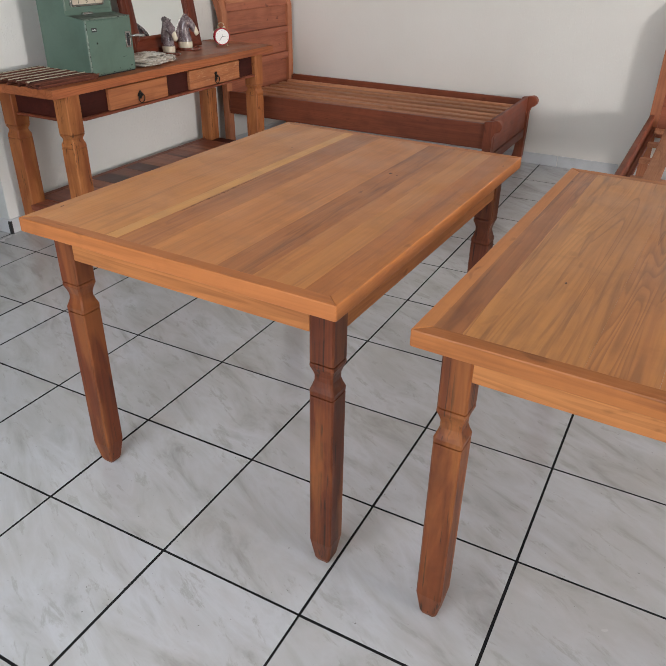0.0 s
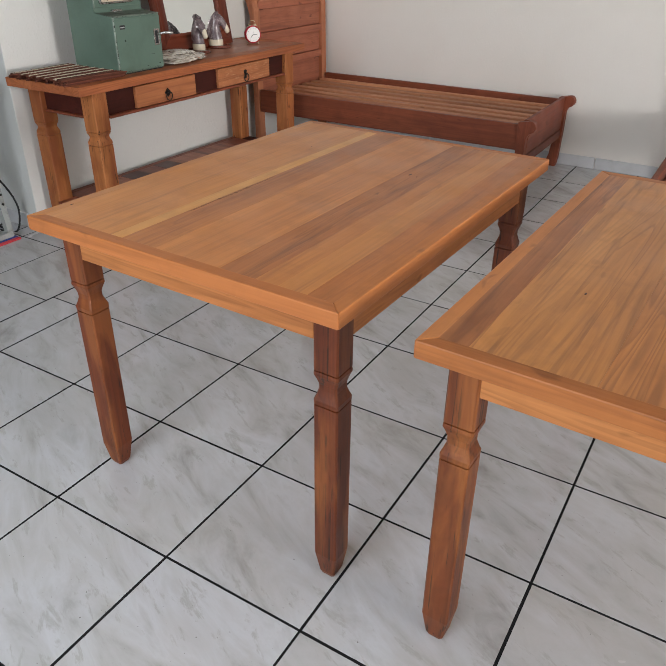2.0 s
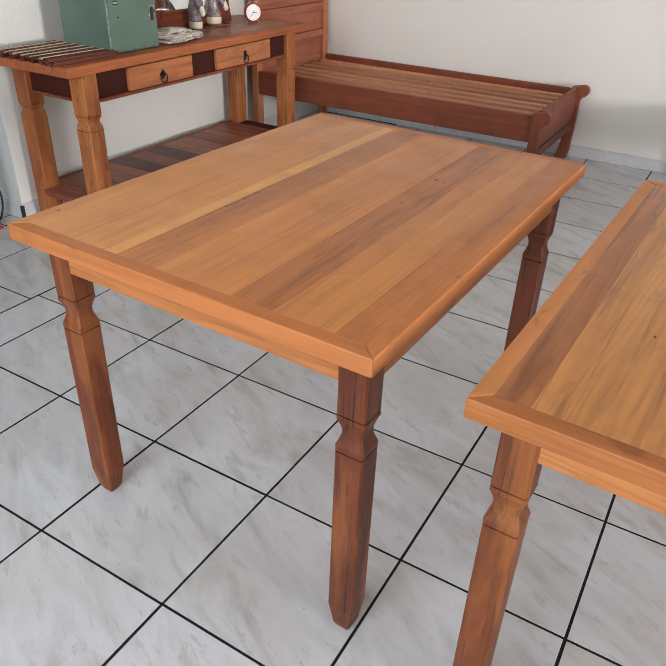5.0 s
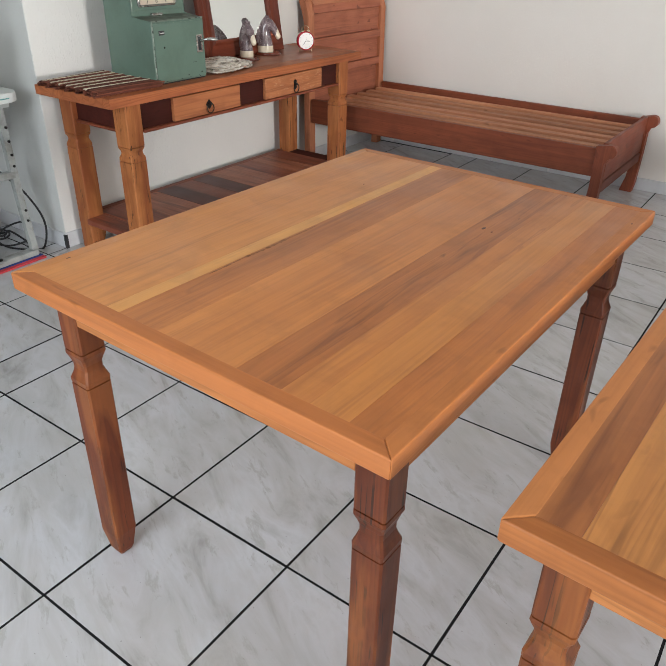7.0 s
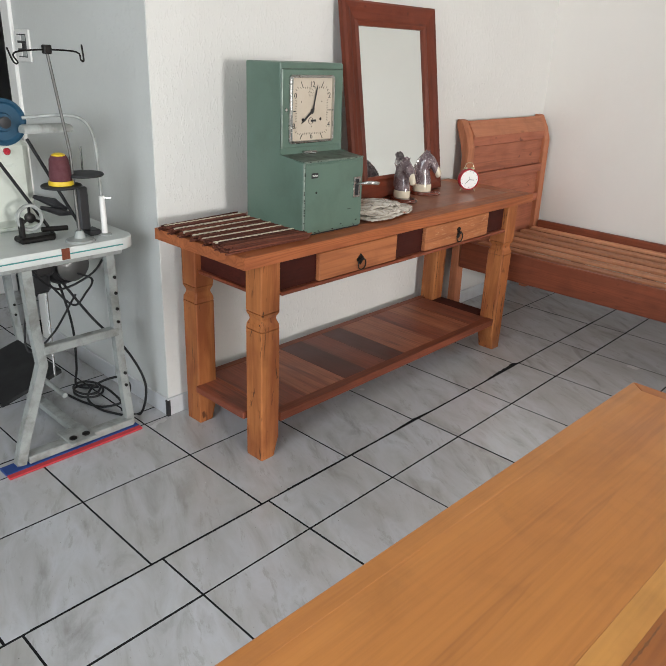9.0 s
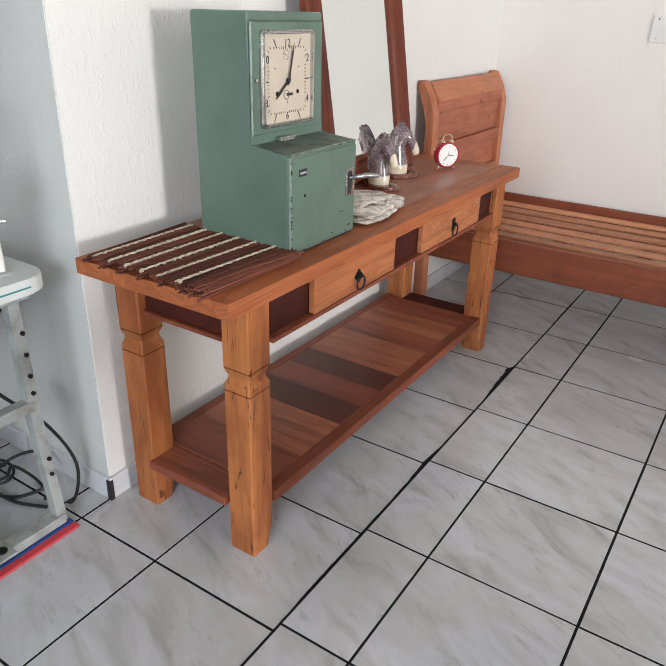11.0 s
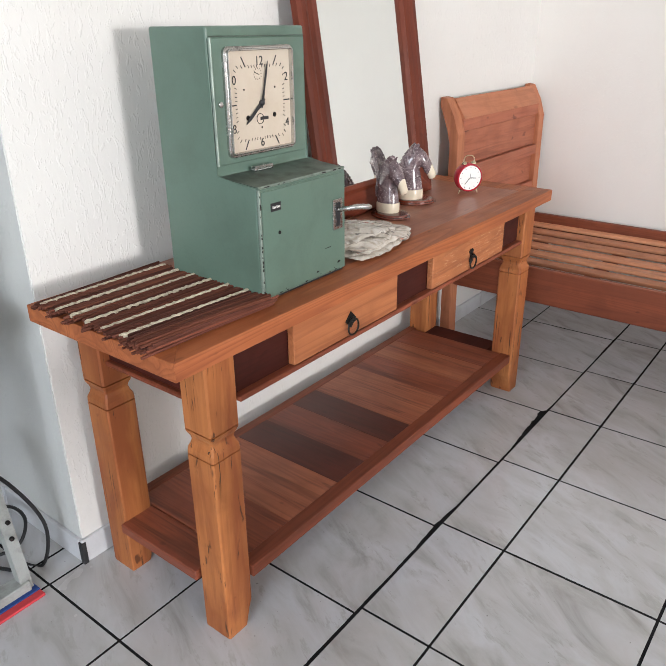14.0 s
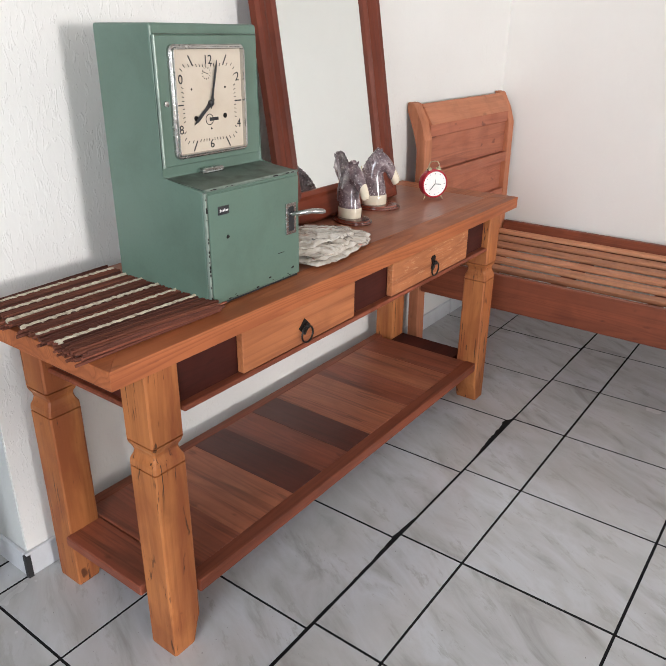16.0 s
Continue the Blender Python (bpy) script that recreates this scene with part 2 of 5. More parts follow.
M_APRON_Y = wood("table_apron_wood_long", (0.58, 0.228, 0.072), (0.48, 0.172, 0.054), (0.16, 0.05, 0.02), "y", 0.4, 0.6, tone=0.06, rings=0.25, shine=0.25)
B_COLS = [((0.54, 0.198, 0.056), (0.33, 0.105, 0.030)), ((0.66, 0.280, 0.076), (0.50, 0.188, 0.048)), ((0.60, 0.235, 0.062), (0.42, 0.146, 0.038)), ((0.64, 0.262, 0.070), (0.48, 0.176, 0.045)), ((0.60, 0.235, 0.062), (0.45, 0.158, 0.040))]
M_TOP_B = [wood("streaked_plank_wood", a, b, (0.15, 0.046, 0.016), "y", 0.30, fig, tone=0.05, rings=ring, knots=0.15, shine=0.5, coat=0.22) for (a, b), fig, ring in zip(B_COLS, (1.3, 0.9, 1.3, 0.8, 1.0), (0.30, 0.18, 0.42, 0.16, 0.22))]
M_BORDER_B = wood("streaky_border_wood", (0.54, 0.195, 0.054), (0.40, 0.132, 0.036), (0.14, 0.042, 0.015), "x", 0.36, 1.0, tone=0.05, rings=0.22, shine=0.3)
M_LEG = wood("leg_wood", (0.215, 0.052, 0.016), (0.09, 0.020, 0.008), (0.05, 0.014, 0.006), "z", 0.32, 0.7, cracks=0.9, shine=0.3, knots=0.3)
stain(M_LEG, (0.40, 0.135, 0.036), (16.0, 16.0, 2.6), 0.50, 0.66, 0.40)
M_LEG_B = wood("cracked_leg_wood", (0.27, 0.074, 0.020), (0.135, 0.034, 0.010), (0.05, 0.016, 0.007), "z", 0.36, 0.8, cracks=1.35, knots=0.35, shine=0.3)
stain(M_LEG_B, (0.44, 0.155, 0.040), (20.0, 20.0, 2.6), 0.48, 0.64, 0.45)
M_CON_TOP = wood("console_top_wood", (0.37, 0.135, 0.068), (0.27, 0.088, 0.044), (0.16, 0.045, 0.022), "y", 0.36, 0.7, tone=0.04, rings=0.12, shine=0.55, coat=0.25)
M_CON_EDGE = wood("console_edge_wood", (0.48, 0.155, 0.056), (0.37, 0.108, 0.038), (0.18, 0.044, 0.016), "y", 0.40, 0.7, tone=0.04, rings=0.45, ring_size=40.0, shine=0.3)
M_CON_LEG = wood("honey_leg_wood", (0.50, 0.185, 0.058), (0.36, 0.115, 0.035), (0.17, 0.045, 0.014), "z", 0.42, 0.6, cracks=0.3, tone=0.08, rings=0.12, knots=0.8, shine=0.3)
stain(M_CON_LEG, (0.24, 0.062, 0.020), (14.0, 14.0, 3.0), 0.46, 0.64, 0.75)
stain(M_CON_LEG, (0.035, 0.012, 0.007), (44.0, 44.0, 8.0), 0.635, 0.675, 0.8)
M_DARK = wood("dark_apron_wood", (0.082, 0.016, 0.010), (0.05, 0.010, 0.007), (0.03, 0.008, 0.005), "y", 0.5, 0.5, shine=0.2, coat=0.0)
M_DRAWER = wood("drawer_wood", (0.53, 0.200, 0.076), (0.41, 0.132, 0.050), (0.19, 0.05, 0.02), "y", 0.42, 1.0, tone=0.06, rings=0.3)
M_DRAWER_WORN = wood("worn_drawer_wood", (0.50, 0.188, 0.072), (0.37, 0.122, 0.048), (0.20, 0.055, 0.022), "y", 0.5, 1.0, tone=0.06, rings=0.3)
scuff(M_DRAWER_WORN)
M_SHELF = [wood("shelf_plank_wood", a, b, (0.06, 0.016, 0.009), "x", 0.38, 1.0, tone=0.10, shine=0.45, coat=0.15, rings=0.25) for a, b in
           [((0.34, 0.093, 0.044), (0.23, 0.057, 0.028)), ((0.43, 0.148, 0.072), (0.30, 0.090, 0.043)), ((0.125, 0.026, 0.014), (0.085, 0.017, 0.010))]]
M_SHELF_RAIL = wood("shelf_rail_wood", (0.30, 0.078, 0.036), (0.20, 0.050, 0.023), (0.08, 0.02, 0.01), "y", 0.42, 0.7, shine=0.3)
M_BED = wood("red_brown_bed_wood", (0.27, 0.074, 0.033), (0.17, 0.042, 0.020), (0.09, 0.022, 0.012), "x", 0.42, 0.7, shine=0.3)
M_BED_Y = wood("red_brown_bed_wood_cross", (0.235, 0.060, 0.028), (0.155, 0.036, 0.018), (0.08, 0.02, 0.012), "y", 0.42, 0.7, shine=0.3)
M_BED_Z = wood("red_brown_bed_wood_post", (0.255, 0.066, 0.030), (0.165, 0.040, 0.019), (0.08, 0.02, 0.012), "z", 0.42, 0.7, shine=0.3)
M_HEAD = wood("headboard_wood", (0.43, 0.145, 0.078), (0.33, 0.102, 0.055), (0.17, 0.05, 0.028), "y", 0.5, 0.8, tone=0.10, knots=0.6, rings=0.2)
M_HEAD_Y = wood("headboard_rail_wood", (0.52, 0.205, 0.105), (0.42, 0.155, 0.078), (0.22, 0.07, 0.035), "y", 0.5, 0.6, tone=0.06, rings=0.15)
M_HEAD_Z = wood("headboard_post_wood", (0.50, 0.19, 0.092), (0.40, 0.14, 0.066), (0.22, 0.07, 0.035), "z", 0.5, 0.6, tone=0.06, rings=0.2)
M_SLAT = wood("slat_wood", (0.60, 0.275, 0.145), (0.43, 0.17, 0.085), (0.17, 0.06, 0.03), "x", 0.55, 0.7, tone=0.24, rings=0.12)
M_MIRFRAME = wood("mirror_frame_wood", (0.20, 0.046, 0.022), (0.13, 0.028, 0.014), (0.07, 0.016, 0.008), "z", 0.40, 0.5, shine=0.2, coat=0.0, rings=0.12)
M_MIRFRAME_Y = wood("mirror_frame_wood_cross", (0.20, 0.046, 0.022), (0.13, 0.028, 0.014), (0.07, 0.016, 0.008), "y", 0.40, 0.5, shine=0.2, coat=0.0, rings=0.12)
M_IRON = paint("black_iron", (0.02, 0.018, 0.017), 0.45, 0.7)
M_GREEN = paint("green_enamel", (0.108, 0.172, 0.134), 0.36, 0.0, (0.66, 0.64, 0.6), 0.6, 7.0, 0.06)
M_GREEN_WORN = paint("worn_green_edge", (0.20, 0.25, 0.21), 0.4, 0.3, (0.4, 0.4, 0.4), 0.7, 40.0)
M_GREEN_DIRTY = paint("grimy_green", (0.085, 0.115, 0.092), 0.5, 0.0, (0.45, 0.4, 0.33), 0.9, 18.0)
M_STEEL = paint("dull_steel", (0.50, 0.49, 0.47), 0.24, 0.95, amount=0.5, scale=22)
M_DIAL = paint("aged_dial_card", (0.56, 0.485, 0.39), 0.55, 0.0, (0.88, 0.82, 0.74), 0.6, 8.0, 0.03)
M_BLACK = paint("black_paint", (0.02, 0.02, 0.022), 0.45)
M_WHITE = paint("white_enamel", (0.78, 0.77, 0.74), 0.35, amount=0.12)
M_RED = paint("red_enamel", (0.42, 0.02, 0.035), 0.25, amount=0.1)
M_MIRROR, _nt, _bs = tree("mirror_silver")
_bs.inputs["Metallic"].default_value, _bs.inputs["Roughness"].default_value = 1.0, 0.015
_bs.inputs["Base Color"].default_value = (0.86, 0.89, 0.87, 1)
M_GLASS, _nt, _bs = tree("clear_glass")
_bs.inputs["Transmission Weight"].default_value, _bs.inputs["Roughness"].default_value = 1.0, 0.03
M_POLE = paint("dull_grey_rod", (0.16, 0.16, 0.155), 0.4, 0.6)
M_GREYMETAL = paint("grey_painted_steel", (0.36, 0.38, 0.365), 0.5, 0.0, (0.3, 0.26, 0.2), 0.75, 14.0, 0.12)
M_MACHINE = paint("cream_machine_enamel", (0.62, 0.65, 0.58), 0.3, amount=0.2)
M_BLUE = paint("blue_wheel_paint", (0.012, 0.065, 0.12), 0.55)
M_THREAD = paint("maroon_thread", (0.10, 0.028, 0.035), 0.8, scale=40)
M_YELLOW = paint("yellow_plastic", (0.75, 0.52, 0.03), 0.4, amount=0.1)
M_RUBBER = paint("black_rubber", (0.015, 0.015, 0.016), 0.6)
M_LAMINATE = paint("worn_laminate", (0.62, 0.65, 0.63), 0.4, amount=0.3)
M_MATRED = paint("red_rubber_mat", (0.55, 0.045, 0.055), 0.7, amount=0.2)
M_MATBLUE = paint("blue_rubber_mat", (0.02, 0.06, 0.24), 0.7, amount=0.2)
M_GREEN_TAPE = paint("teal_edge_stripe", (0.05, 0.25, 0.24), 0.5)
M_YARN = paint("cream_yarn", (0.62, 0.55, 0.42), 0.9, 0.0, (0.3, 0.22, 0.16), 0.9, 90.0, 0.15, 0.6)
M_OUTSIDE = paint("outdoor_paving", (0.33, 0.32, 0.30), 0.8, amount=0.5, scale=2)


def stone_material():
    mat, nt, bs = tree("purple_mottled_stone")
    vec, _, raw = coords(nt, (1, 1, 1))
    a = noise_fac(nt, vec, 38.0, 6.0, 0.7, 0.8)
    col = ramp(nt, a, [(0.3, (0.065, 0.045, 0.05)), (0.5, (0.16, 0.115, 0.125)), (0.62, (0.26, 0.20, 0.205)), (0.8, (0.42, 0.36, 0.35))])
    fleck = noise_fac(nt, vec, 170.0, 3.0, 0.6, 0.2)
    col = mix(nt, col, (0.62, 0.56, 0.55), ramp(nt, fleck, [(0.60, (0, 0, 0)), (0.66, (0.75,) * 3)]))
    nt.links.new(col, bs.inputs["Base Color"])
    bs.inputs["Roughness"].default_value = 0.10
    bs.inputs["Specular IOR Level"].default_value = 0.7
    return mat


M_STONE = stone_material()
M_CREAM = paint("cream_stone", (0.70, 0.62, 0.48), 0.16, amount=0.3, scale=20)


def film_material():
    mat, nt, bs = tree("clear_plastic_over_cloth")
    vec, _, raw = coords(nt, (1, 1, 1))
    a = noise_fac(nt, vec, 20.0, 5.0, 0.6, 1.6)
    b = noise_fac(nt, vec, 24.0, 3.0, 0.55, 0.8)
    c = noise_fac(nt, vec, 17.0, 2.0, 0.5, 0.5)
    col = ramp(nt, a, [(0.26, (0.20, 0.165, 0.135)), (0.38, (0.46, 0.40, 0.33)), (0.56, (0.58, 0.53, 0.46)), (0.75, (0.68, 0.65, 0.60))])
    col = mix(nt, col, (0.06, 0.06, 0.07), ramp(nt, b, [(0.64, (0, 0, 0)), (0.68, (0.75,) * 3)]))
    col = mix(nt, col, (0.50, 0.16, 0.10), ramp(nt, c, [(0.69, (0, 0, 0)), (0.72, (0.7,) * 3)]))
    nt.links.new(col, bs.inputs["Base Color"])
    bs.inputs["Roughness"].default_value = 0.16
    bs.inputs["Coat Weight"].default_value = 0.8
    bs.inputs["Coat Roughness"].default_value = 0.08
    bump(nt, bs, a, 0.35, 0.006)
    return mat


M_FILM = film_material()


# ---- building helpers ----
def thing(name, label, category, x=0.0, y=0.0, z=0.0, turn=0.0, group="", kind=""):
    ob = new(name)
    ob.empty_display_size = 0.05
    ob.matrix_world = pose(x, y, z, 0, 0, turn)
    return tagged(ob, label, category, group, kind)


def mesh_of(name, bm, *mats, smooth=False):
    me = bpy.data.meshes.new(name)
    bmesh.ops.recalc_face_normals(bm, faces=bm.faces)
    if smooth:
        for f in bm.faces:
            f.smooth = True
    bm.to_mesh(me)
    bm.free()
    for m in mats:
        me.materials.append(m)
    if smooth:
        me.set_sharp_from_angle(angle=radians(38))
    return me


def part(name, bm, material, parent, label="", smooth=False):
    mats = material if isinstance(material, (list, tuple)) else [material]
    ob = new(name, mesh_of(name, bm, *mats, smooth=smooth))
    ob.parent = parent
    if label:
        ob["label"] = label
    return ob


def single(name, bm, material, label, category, x=0.0, y=0.0, z=0.0, turn=0.0, kind="", smooth=False, group=""):
    mats = material if isinstance(material, (list, tuple)) else [material]
    ob = new(name, mesh_of(name, bm, *mats, smooth=smooth))
    ob.matrix_world = pose(x, y, z, 0, 0, turn)
    return tagged(ob, label, category, group, kind)


def box(x0, x1, y0, y1, z0, z1, bevel=0.0, segments=1, into=None):
    bm = into or bmesh.new()
    made = bmesh.ops.create_cube(bm, size=1.0)
    v = made["verts"]
    bmesh.ops.scale(bm, vec=(x1 - x0, y1 - y0, z1 - z0), verts=v)
    bmesh.ops.translate(bm, vec=((x0 + x1) / 2, (y0 + y1) / 2, (z0 + z1) / 2), verts=v)
    if bevel:
        edges = list({e for q in v for e in q.link_edges})
        bmesh.ops.bevel(bm, geom=edges, offset=bevel, segments=segments, affect="EDGES", profile=0.5)
    return bm


def prism(points, axis, a, b, bevel=0.0, into=None):
    """A plane outline pushed along an axis from a to b. Points are the two other coordinates in xyz order."""
    bm = into or bmesh.new()
    k = "xyz".index(axis)

    def at(p, d):
        q = list(p)
        q.insert(k, d)
        return q

    low, high = [bm.verts.new(at(p, a)) for p in points], [bm.verts.new(at(p, b)) for p in points]
    n = len(points)
    faces = [bm.faces.new(low[::-1]), bm.faces.new(high)]
    faces += [bm.faces.new((low[i], low[(i + 1) % n], high[(i + 1) % n], high[i])) for i in range(n)]
    if bevel:
        edges = list({e for f in faces for e in f.edges})
        bmesh.ops.bevel(bm, geom=edges, offset=bevel, segments=2, affect="EDGES", profile=0.5)
    return bm


def loft(rings, into=None, closed=True):
    """Skin through rings of equal counts of points."""
    bm = into or bmesh.new()
    vs = [[bm.verts.new(p) for p in ring] for ring in rings]
    n = len(vs[0])
    for a, b in zip(vs, vs[1:]):
        for i in range(n):
            bm.faces.new((a[i], a[(i + 1) % n], b[(i + 1) % n], b[i]))
    if closed:
        bm.faces.new(vs[0][::-1])
        bm.faces.new(vs[-1])
    return bm


def square_post(sections, cut=0.006):
    """Upright square post from (z, half width) rows, with its corners cut."""
    rings = []
    for z, h in sections:
        c = min(cut, h * 0.3)
        rings.append([(h, -h + c, z), (h, h - c, z), (h - c, h, z), (-h + c, h, z), (-h, h - c, z), (-h, -h + c, z), (-h + c, -h, z), (h - c, -h, z)])
    return loft(rings)


def lathe(profile, count=24, into=None, axis="z", at=(0, 0, 0)):
    """Turned body from (radius, height) rows about an axis."""
    rings = []
    for r, h in profile:
        ring = []
        for i in range(count):
            a = 2 * math.pi * i / count
            c, s = r * math.cos(a), r * math.sin(a)
            p = {"z": (c, s, h), "x": (h, c, s), "y": (c, h, s)}[axis]
            ring.append([p[j] + at[j] for j in range(3)])
        rings.append(ring)
    return loft(rings, into)


def tube(points, radius, count=8, into=None):
    """Round bar or cable along points."""
    pts = [Vector(p) for p in points]
    rings = []
    side = None
    for i, p in enumerate(pts):
        d = (pts[min(i + 1, len(pts) - 1)] - pts[max(i - 1, 0)]).normalized()
        if side is None:
            side = d.orthogonal().normalized()
        side = (side - d * side.dot(d)).normalized()
        up = d.cross(side)
        r = radius[i] if isinstance(radius, (list, tuple)) else radius
        rings.append([p + r * (math.cos(2 * math.pi * k / count) * side + math.sin(2 * math.pi * k / count) * up) for k in range(count)])
    return loft(rings, into)


def curve_points(ctrl, steps=8):
    """Smooth line through control points (Catmull-Rom)."""
    c = [Vector(p) for p in ctrl]
    c = [2 * c[0] - c[1]] + c + [2 * c[-1] - c[-2]]
    out = []
    for i in range(1, len(c) - 2):
        for k in range(steps):
            t = k / steps
            out.append(0.5 * (2 * c[i] + (c[i + 1] - c[i - 1]) * t + (2 * c[i - 1] - 5 * c[i] + 4 * c[i + 1] - c[i + 2]) * t * t + (3 * c[i] - c[i - 1] - 3 * c[i + 1] + c[i + 2]) * t ** 3))
    return out + [c[-2]]


def ring_torus(radius, thick, axis="x", at=(0, 0, 0), count=20, into=None):
    pts = []
    for i in range(count + 1):
        a = 2 * math.pi * i / count
        c, s = radius * math.cos(a), radius * math.sin(a)
        p = {"x": (0, c, s), "y": (c, 0, s), "z": (c, s, 0)}[axis]
        pts.append([p[j] + at[j] for j in range(3)])
    return tube(pts, thick, 6, into)


def lettering(text, size, depth):
    """Flat lettering as a mesh, standing in the yz plane and facing +x, centred."""
    cu = bpy.data.curves.new("lettering", "FONT")
    cu.body, cu.size, cu.extrude, cu.align_x, cu.align_y = text, size, depth, "CENTER", "CENTER"
    ob = bpy.data.objects.new("lettering", cu)
    scene.collection.objects.link(ob)
    me = bpy.data.meshes.new_from_object(ob.evaluated_get(bpy.context.evaluated_depsgraph_get()))
    bm = bmesh.new()
    bm.from_mesh(me)
    bpy.data.objects.remove(ob)
    bpy.data.curves.remove(cu)
    bpy.data.meshes.remove(me)
    bmesh.ops.transform(bm, matrix=Matrix(((0, 0, 1, 0), (1, 0, 0, 0), (0, 1, 0, 0), (0, 0, 0, 1))), verts=bm.verts)
    return bm


# ---- the room ----
WX, WY, PITCH, H = -2.545, 3.69, 0.41, 2.75     # west wall face, north wall face, tile pitch, ceiling height
EAST, SOUTH, FARWEST, ALC = 8.5, -3.0, -5.4, 0.905


def wall(name, bm, label, mat=None):
    return single(name, bm, mat or M_WALL, label, "wall", kind="structure")


wall("wall_north", box(WX - 0.2, EAST, WY, WY + 0.18, 0, H), "off-white painted plaster wall behind the bed", M_WALL_N)
wall("wall_west", box(WX - 0.18, WX, ALC + 0.003, WY, 0, H), "off-white trowelled plaster wall behind the console table")
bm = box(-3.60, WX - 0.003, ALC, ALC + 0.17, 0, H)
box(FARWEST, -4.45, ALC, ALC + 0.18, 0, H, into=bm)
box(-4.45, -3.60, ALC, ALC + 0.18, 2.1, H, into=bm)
wall("wall_alcove", bm, "grey-white trowelled plaster wall with a doorway, shade put into its colour", M_WALL_SHADED)
wall("wall_far_west", box(FARWEST - 0.18, FARWEST, SOUTH, 3.0, 0, H), "plain unseen plaster wall, darkened to cut bounced light", M_WALL_LOW_BOUNCE)
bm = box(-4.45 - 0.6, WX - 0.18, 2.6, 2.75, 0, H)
wall("wall_back_room", bm, "plain unseen wall of the back room, darkened to cut bounced light", M_WALL_LOW_BOUNCE)
bm = box(EAST, EAST + 0.18, SOUTH, -1.50, 0, H)
box(EAST, EAST + 0.18, -0.10, WY + 0.18, 0, H, into=bm)
box(EAST, EAST + 0.18, -1.50, -0.10, 0, 0.75, into=bm)
box(EAST, EAST + 0.18, -1.50, -0.10, 2.15, H, into=bm)
wall("wall_east", bm, "unseen plaster wall with a window opening, darkened to cut bounced light", M_WALL_LOW_BOUNCE)
bm = box(FARWEST - 0.18, -1.7, SOUTH - 0.18, SOUTH, 0, H)
box(0.95, EAST + 0.18, SOUTH - 0.18, SOUTH, 0, H, into=bm)
box(-1.7, 0.95, SOUTH - 0.18, SOUTH, 2.5, H, into=bm)
wall("wall_south", bm, "unseen plaster wall with a wide shop doorway, darkened to cut bounced light", M_WALL_LOW_BOUNCE)
single("ceiling", box(FARWEST - 0.18, EAST + 0.18, SOUTH - 0.18, WY + 0.18, H, H + 0.12), M_CEIL, "plain white plastered ceiling", "ceiling", kind="structure")
single("ground", box(-40, 40, -40, 40, -0.30, -0.12), M_OUTSIDE, "grey paving outside the shop", "ground", kind="structure")
win = thing("window_1", "white metal window frame with a cross bar", "window", EAST + 0.13, -0.80, 0.75, kind="structure")
part("window_frame", box(-0.03, 0.03, -0.70, -0.66, 0, 1.40, 0.004), M_WHITE, win)
part("window_frame", box(-0.03, 0.03, 0.66, 0.70, 0, 1.40, 0.004), M_WHITE, win)
part("window_frame", box(-0.03, 0.03, -0.66, 0.66, 0, 0.045, 0.004), M_WHITE, win)
part("window_frame", box(-0.03, 0.03, -0.66, 0.66, 1.355, 1.40, 0.004), M_WHITE, win)
part("cross_bar", box(0.0, 0.025, -0.66, 0.66, 0.62, 0.70, 0.004), M_WHITE, win)
trim = thing("door_1", "white painted door frame round a dark doorway", "door frame", -4.02, ALC, 0, kind="structure")
part("jamb", box(0.38, 0.46, -0.015, 0.19, 0, 2.16, 0.004), M_WHITE, trim)
part("jamb", box(-0.46, -0.38, -0.015, 0.19, 0, 2.16, 0.004), M_WHITE, trim)
part("lintel", box(-0.38, 0.38, -0.015, 0.19, 2.08, 2.16, 0.004), M_WHITE, trim)

# skirting of cut tiles, each a piece of its own
skirt = thing("baseboard", "grey tile skirting with dark joints", "skirting", 0, 0, 0, kind="structure")


def skirting(x0, y0, x1, y1, first):
    """Skirting pieces along a wall foot from one end to the other, proud towards the room side."""
    d = Vector((x1 - x0, y1 - y0, 0))
    n = d.length
    d.normalize()
    out = Vector((d.y, -d.x, 0)) * 0.011
    a = 0.0
    b = first
    while a < n - 0.002:
        b = min(b, n)
        p, q = Vector((x0, y0, 0)) + d * (a + 0.003), Vector((x0, y0, 0)) + d * (b - 0.003)
        lo = [p, q, q + out, p + out]
        bm = loft([[v + Vector((0, 0, z)) for v in lo] for z in (0.001, 0.077)])
        bmesh.ops.bevel(bm, geom=bm.edges[:], offset=0.002, segments=1, affect="EDGES")
        part("skirting_tile", bm, M_SKIRT, skirt)
        a, b = b, b + PITCH


skirting(WX, ALC - 0.011, WX, WY, 0.33)
skirting(WX + 0.011, WY, EAST, WY, 0.19)
skirting(-3.55, ALC, WX, ALC, 0.20)
single("trim", box(WX - 0.002, WX + 0.0122, ALC - 0.0122, ALC + 0.002, 0.0, 0.070), M_BLACK, "chipped dark corner of the tile skirting", "skirting", kind="structure")


# ---- tables ----
def table_leg_mesh(mat):
    rows = [(0.0, 0.017), (0.012, 0.0215), (0.075, 0.0305), (0.09, 0.0305), (0.5155, 0.0305), (0.516, 0.027), (0.5185, 0.027), (0.519, 0.0305),
            (0.530, 0.0310), (0.542, 0.0265), (0.555, 0.0228), (0.568, 0.0228), (0.581, 0.0265), (0.593, 0.0310), (0.6015, 0.0305), (0.602, 0.027), (0.6045, 0.027), (0.605, 0.0305), (0.754, 0.0305)]
    return mesh_of("leg", square_post(rows, 0.004), mat)


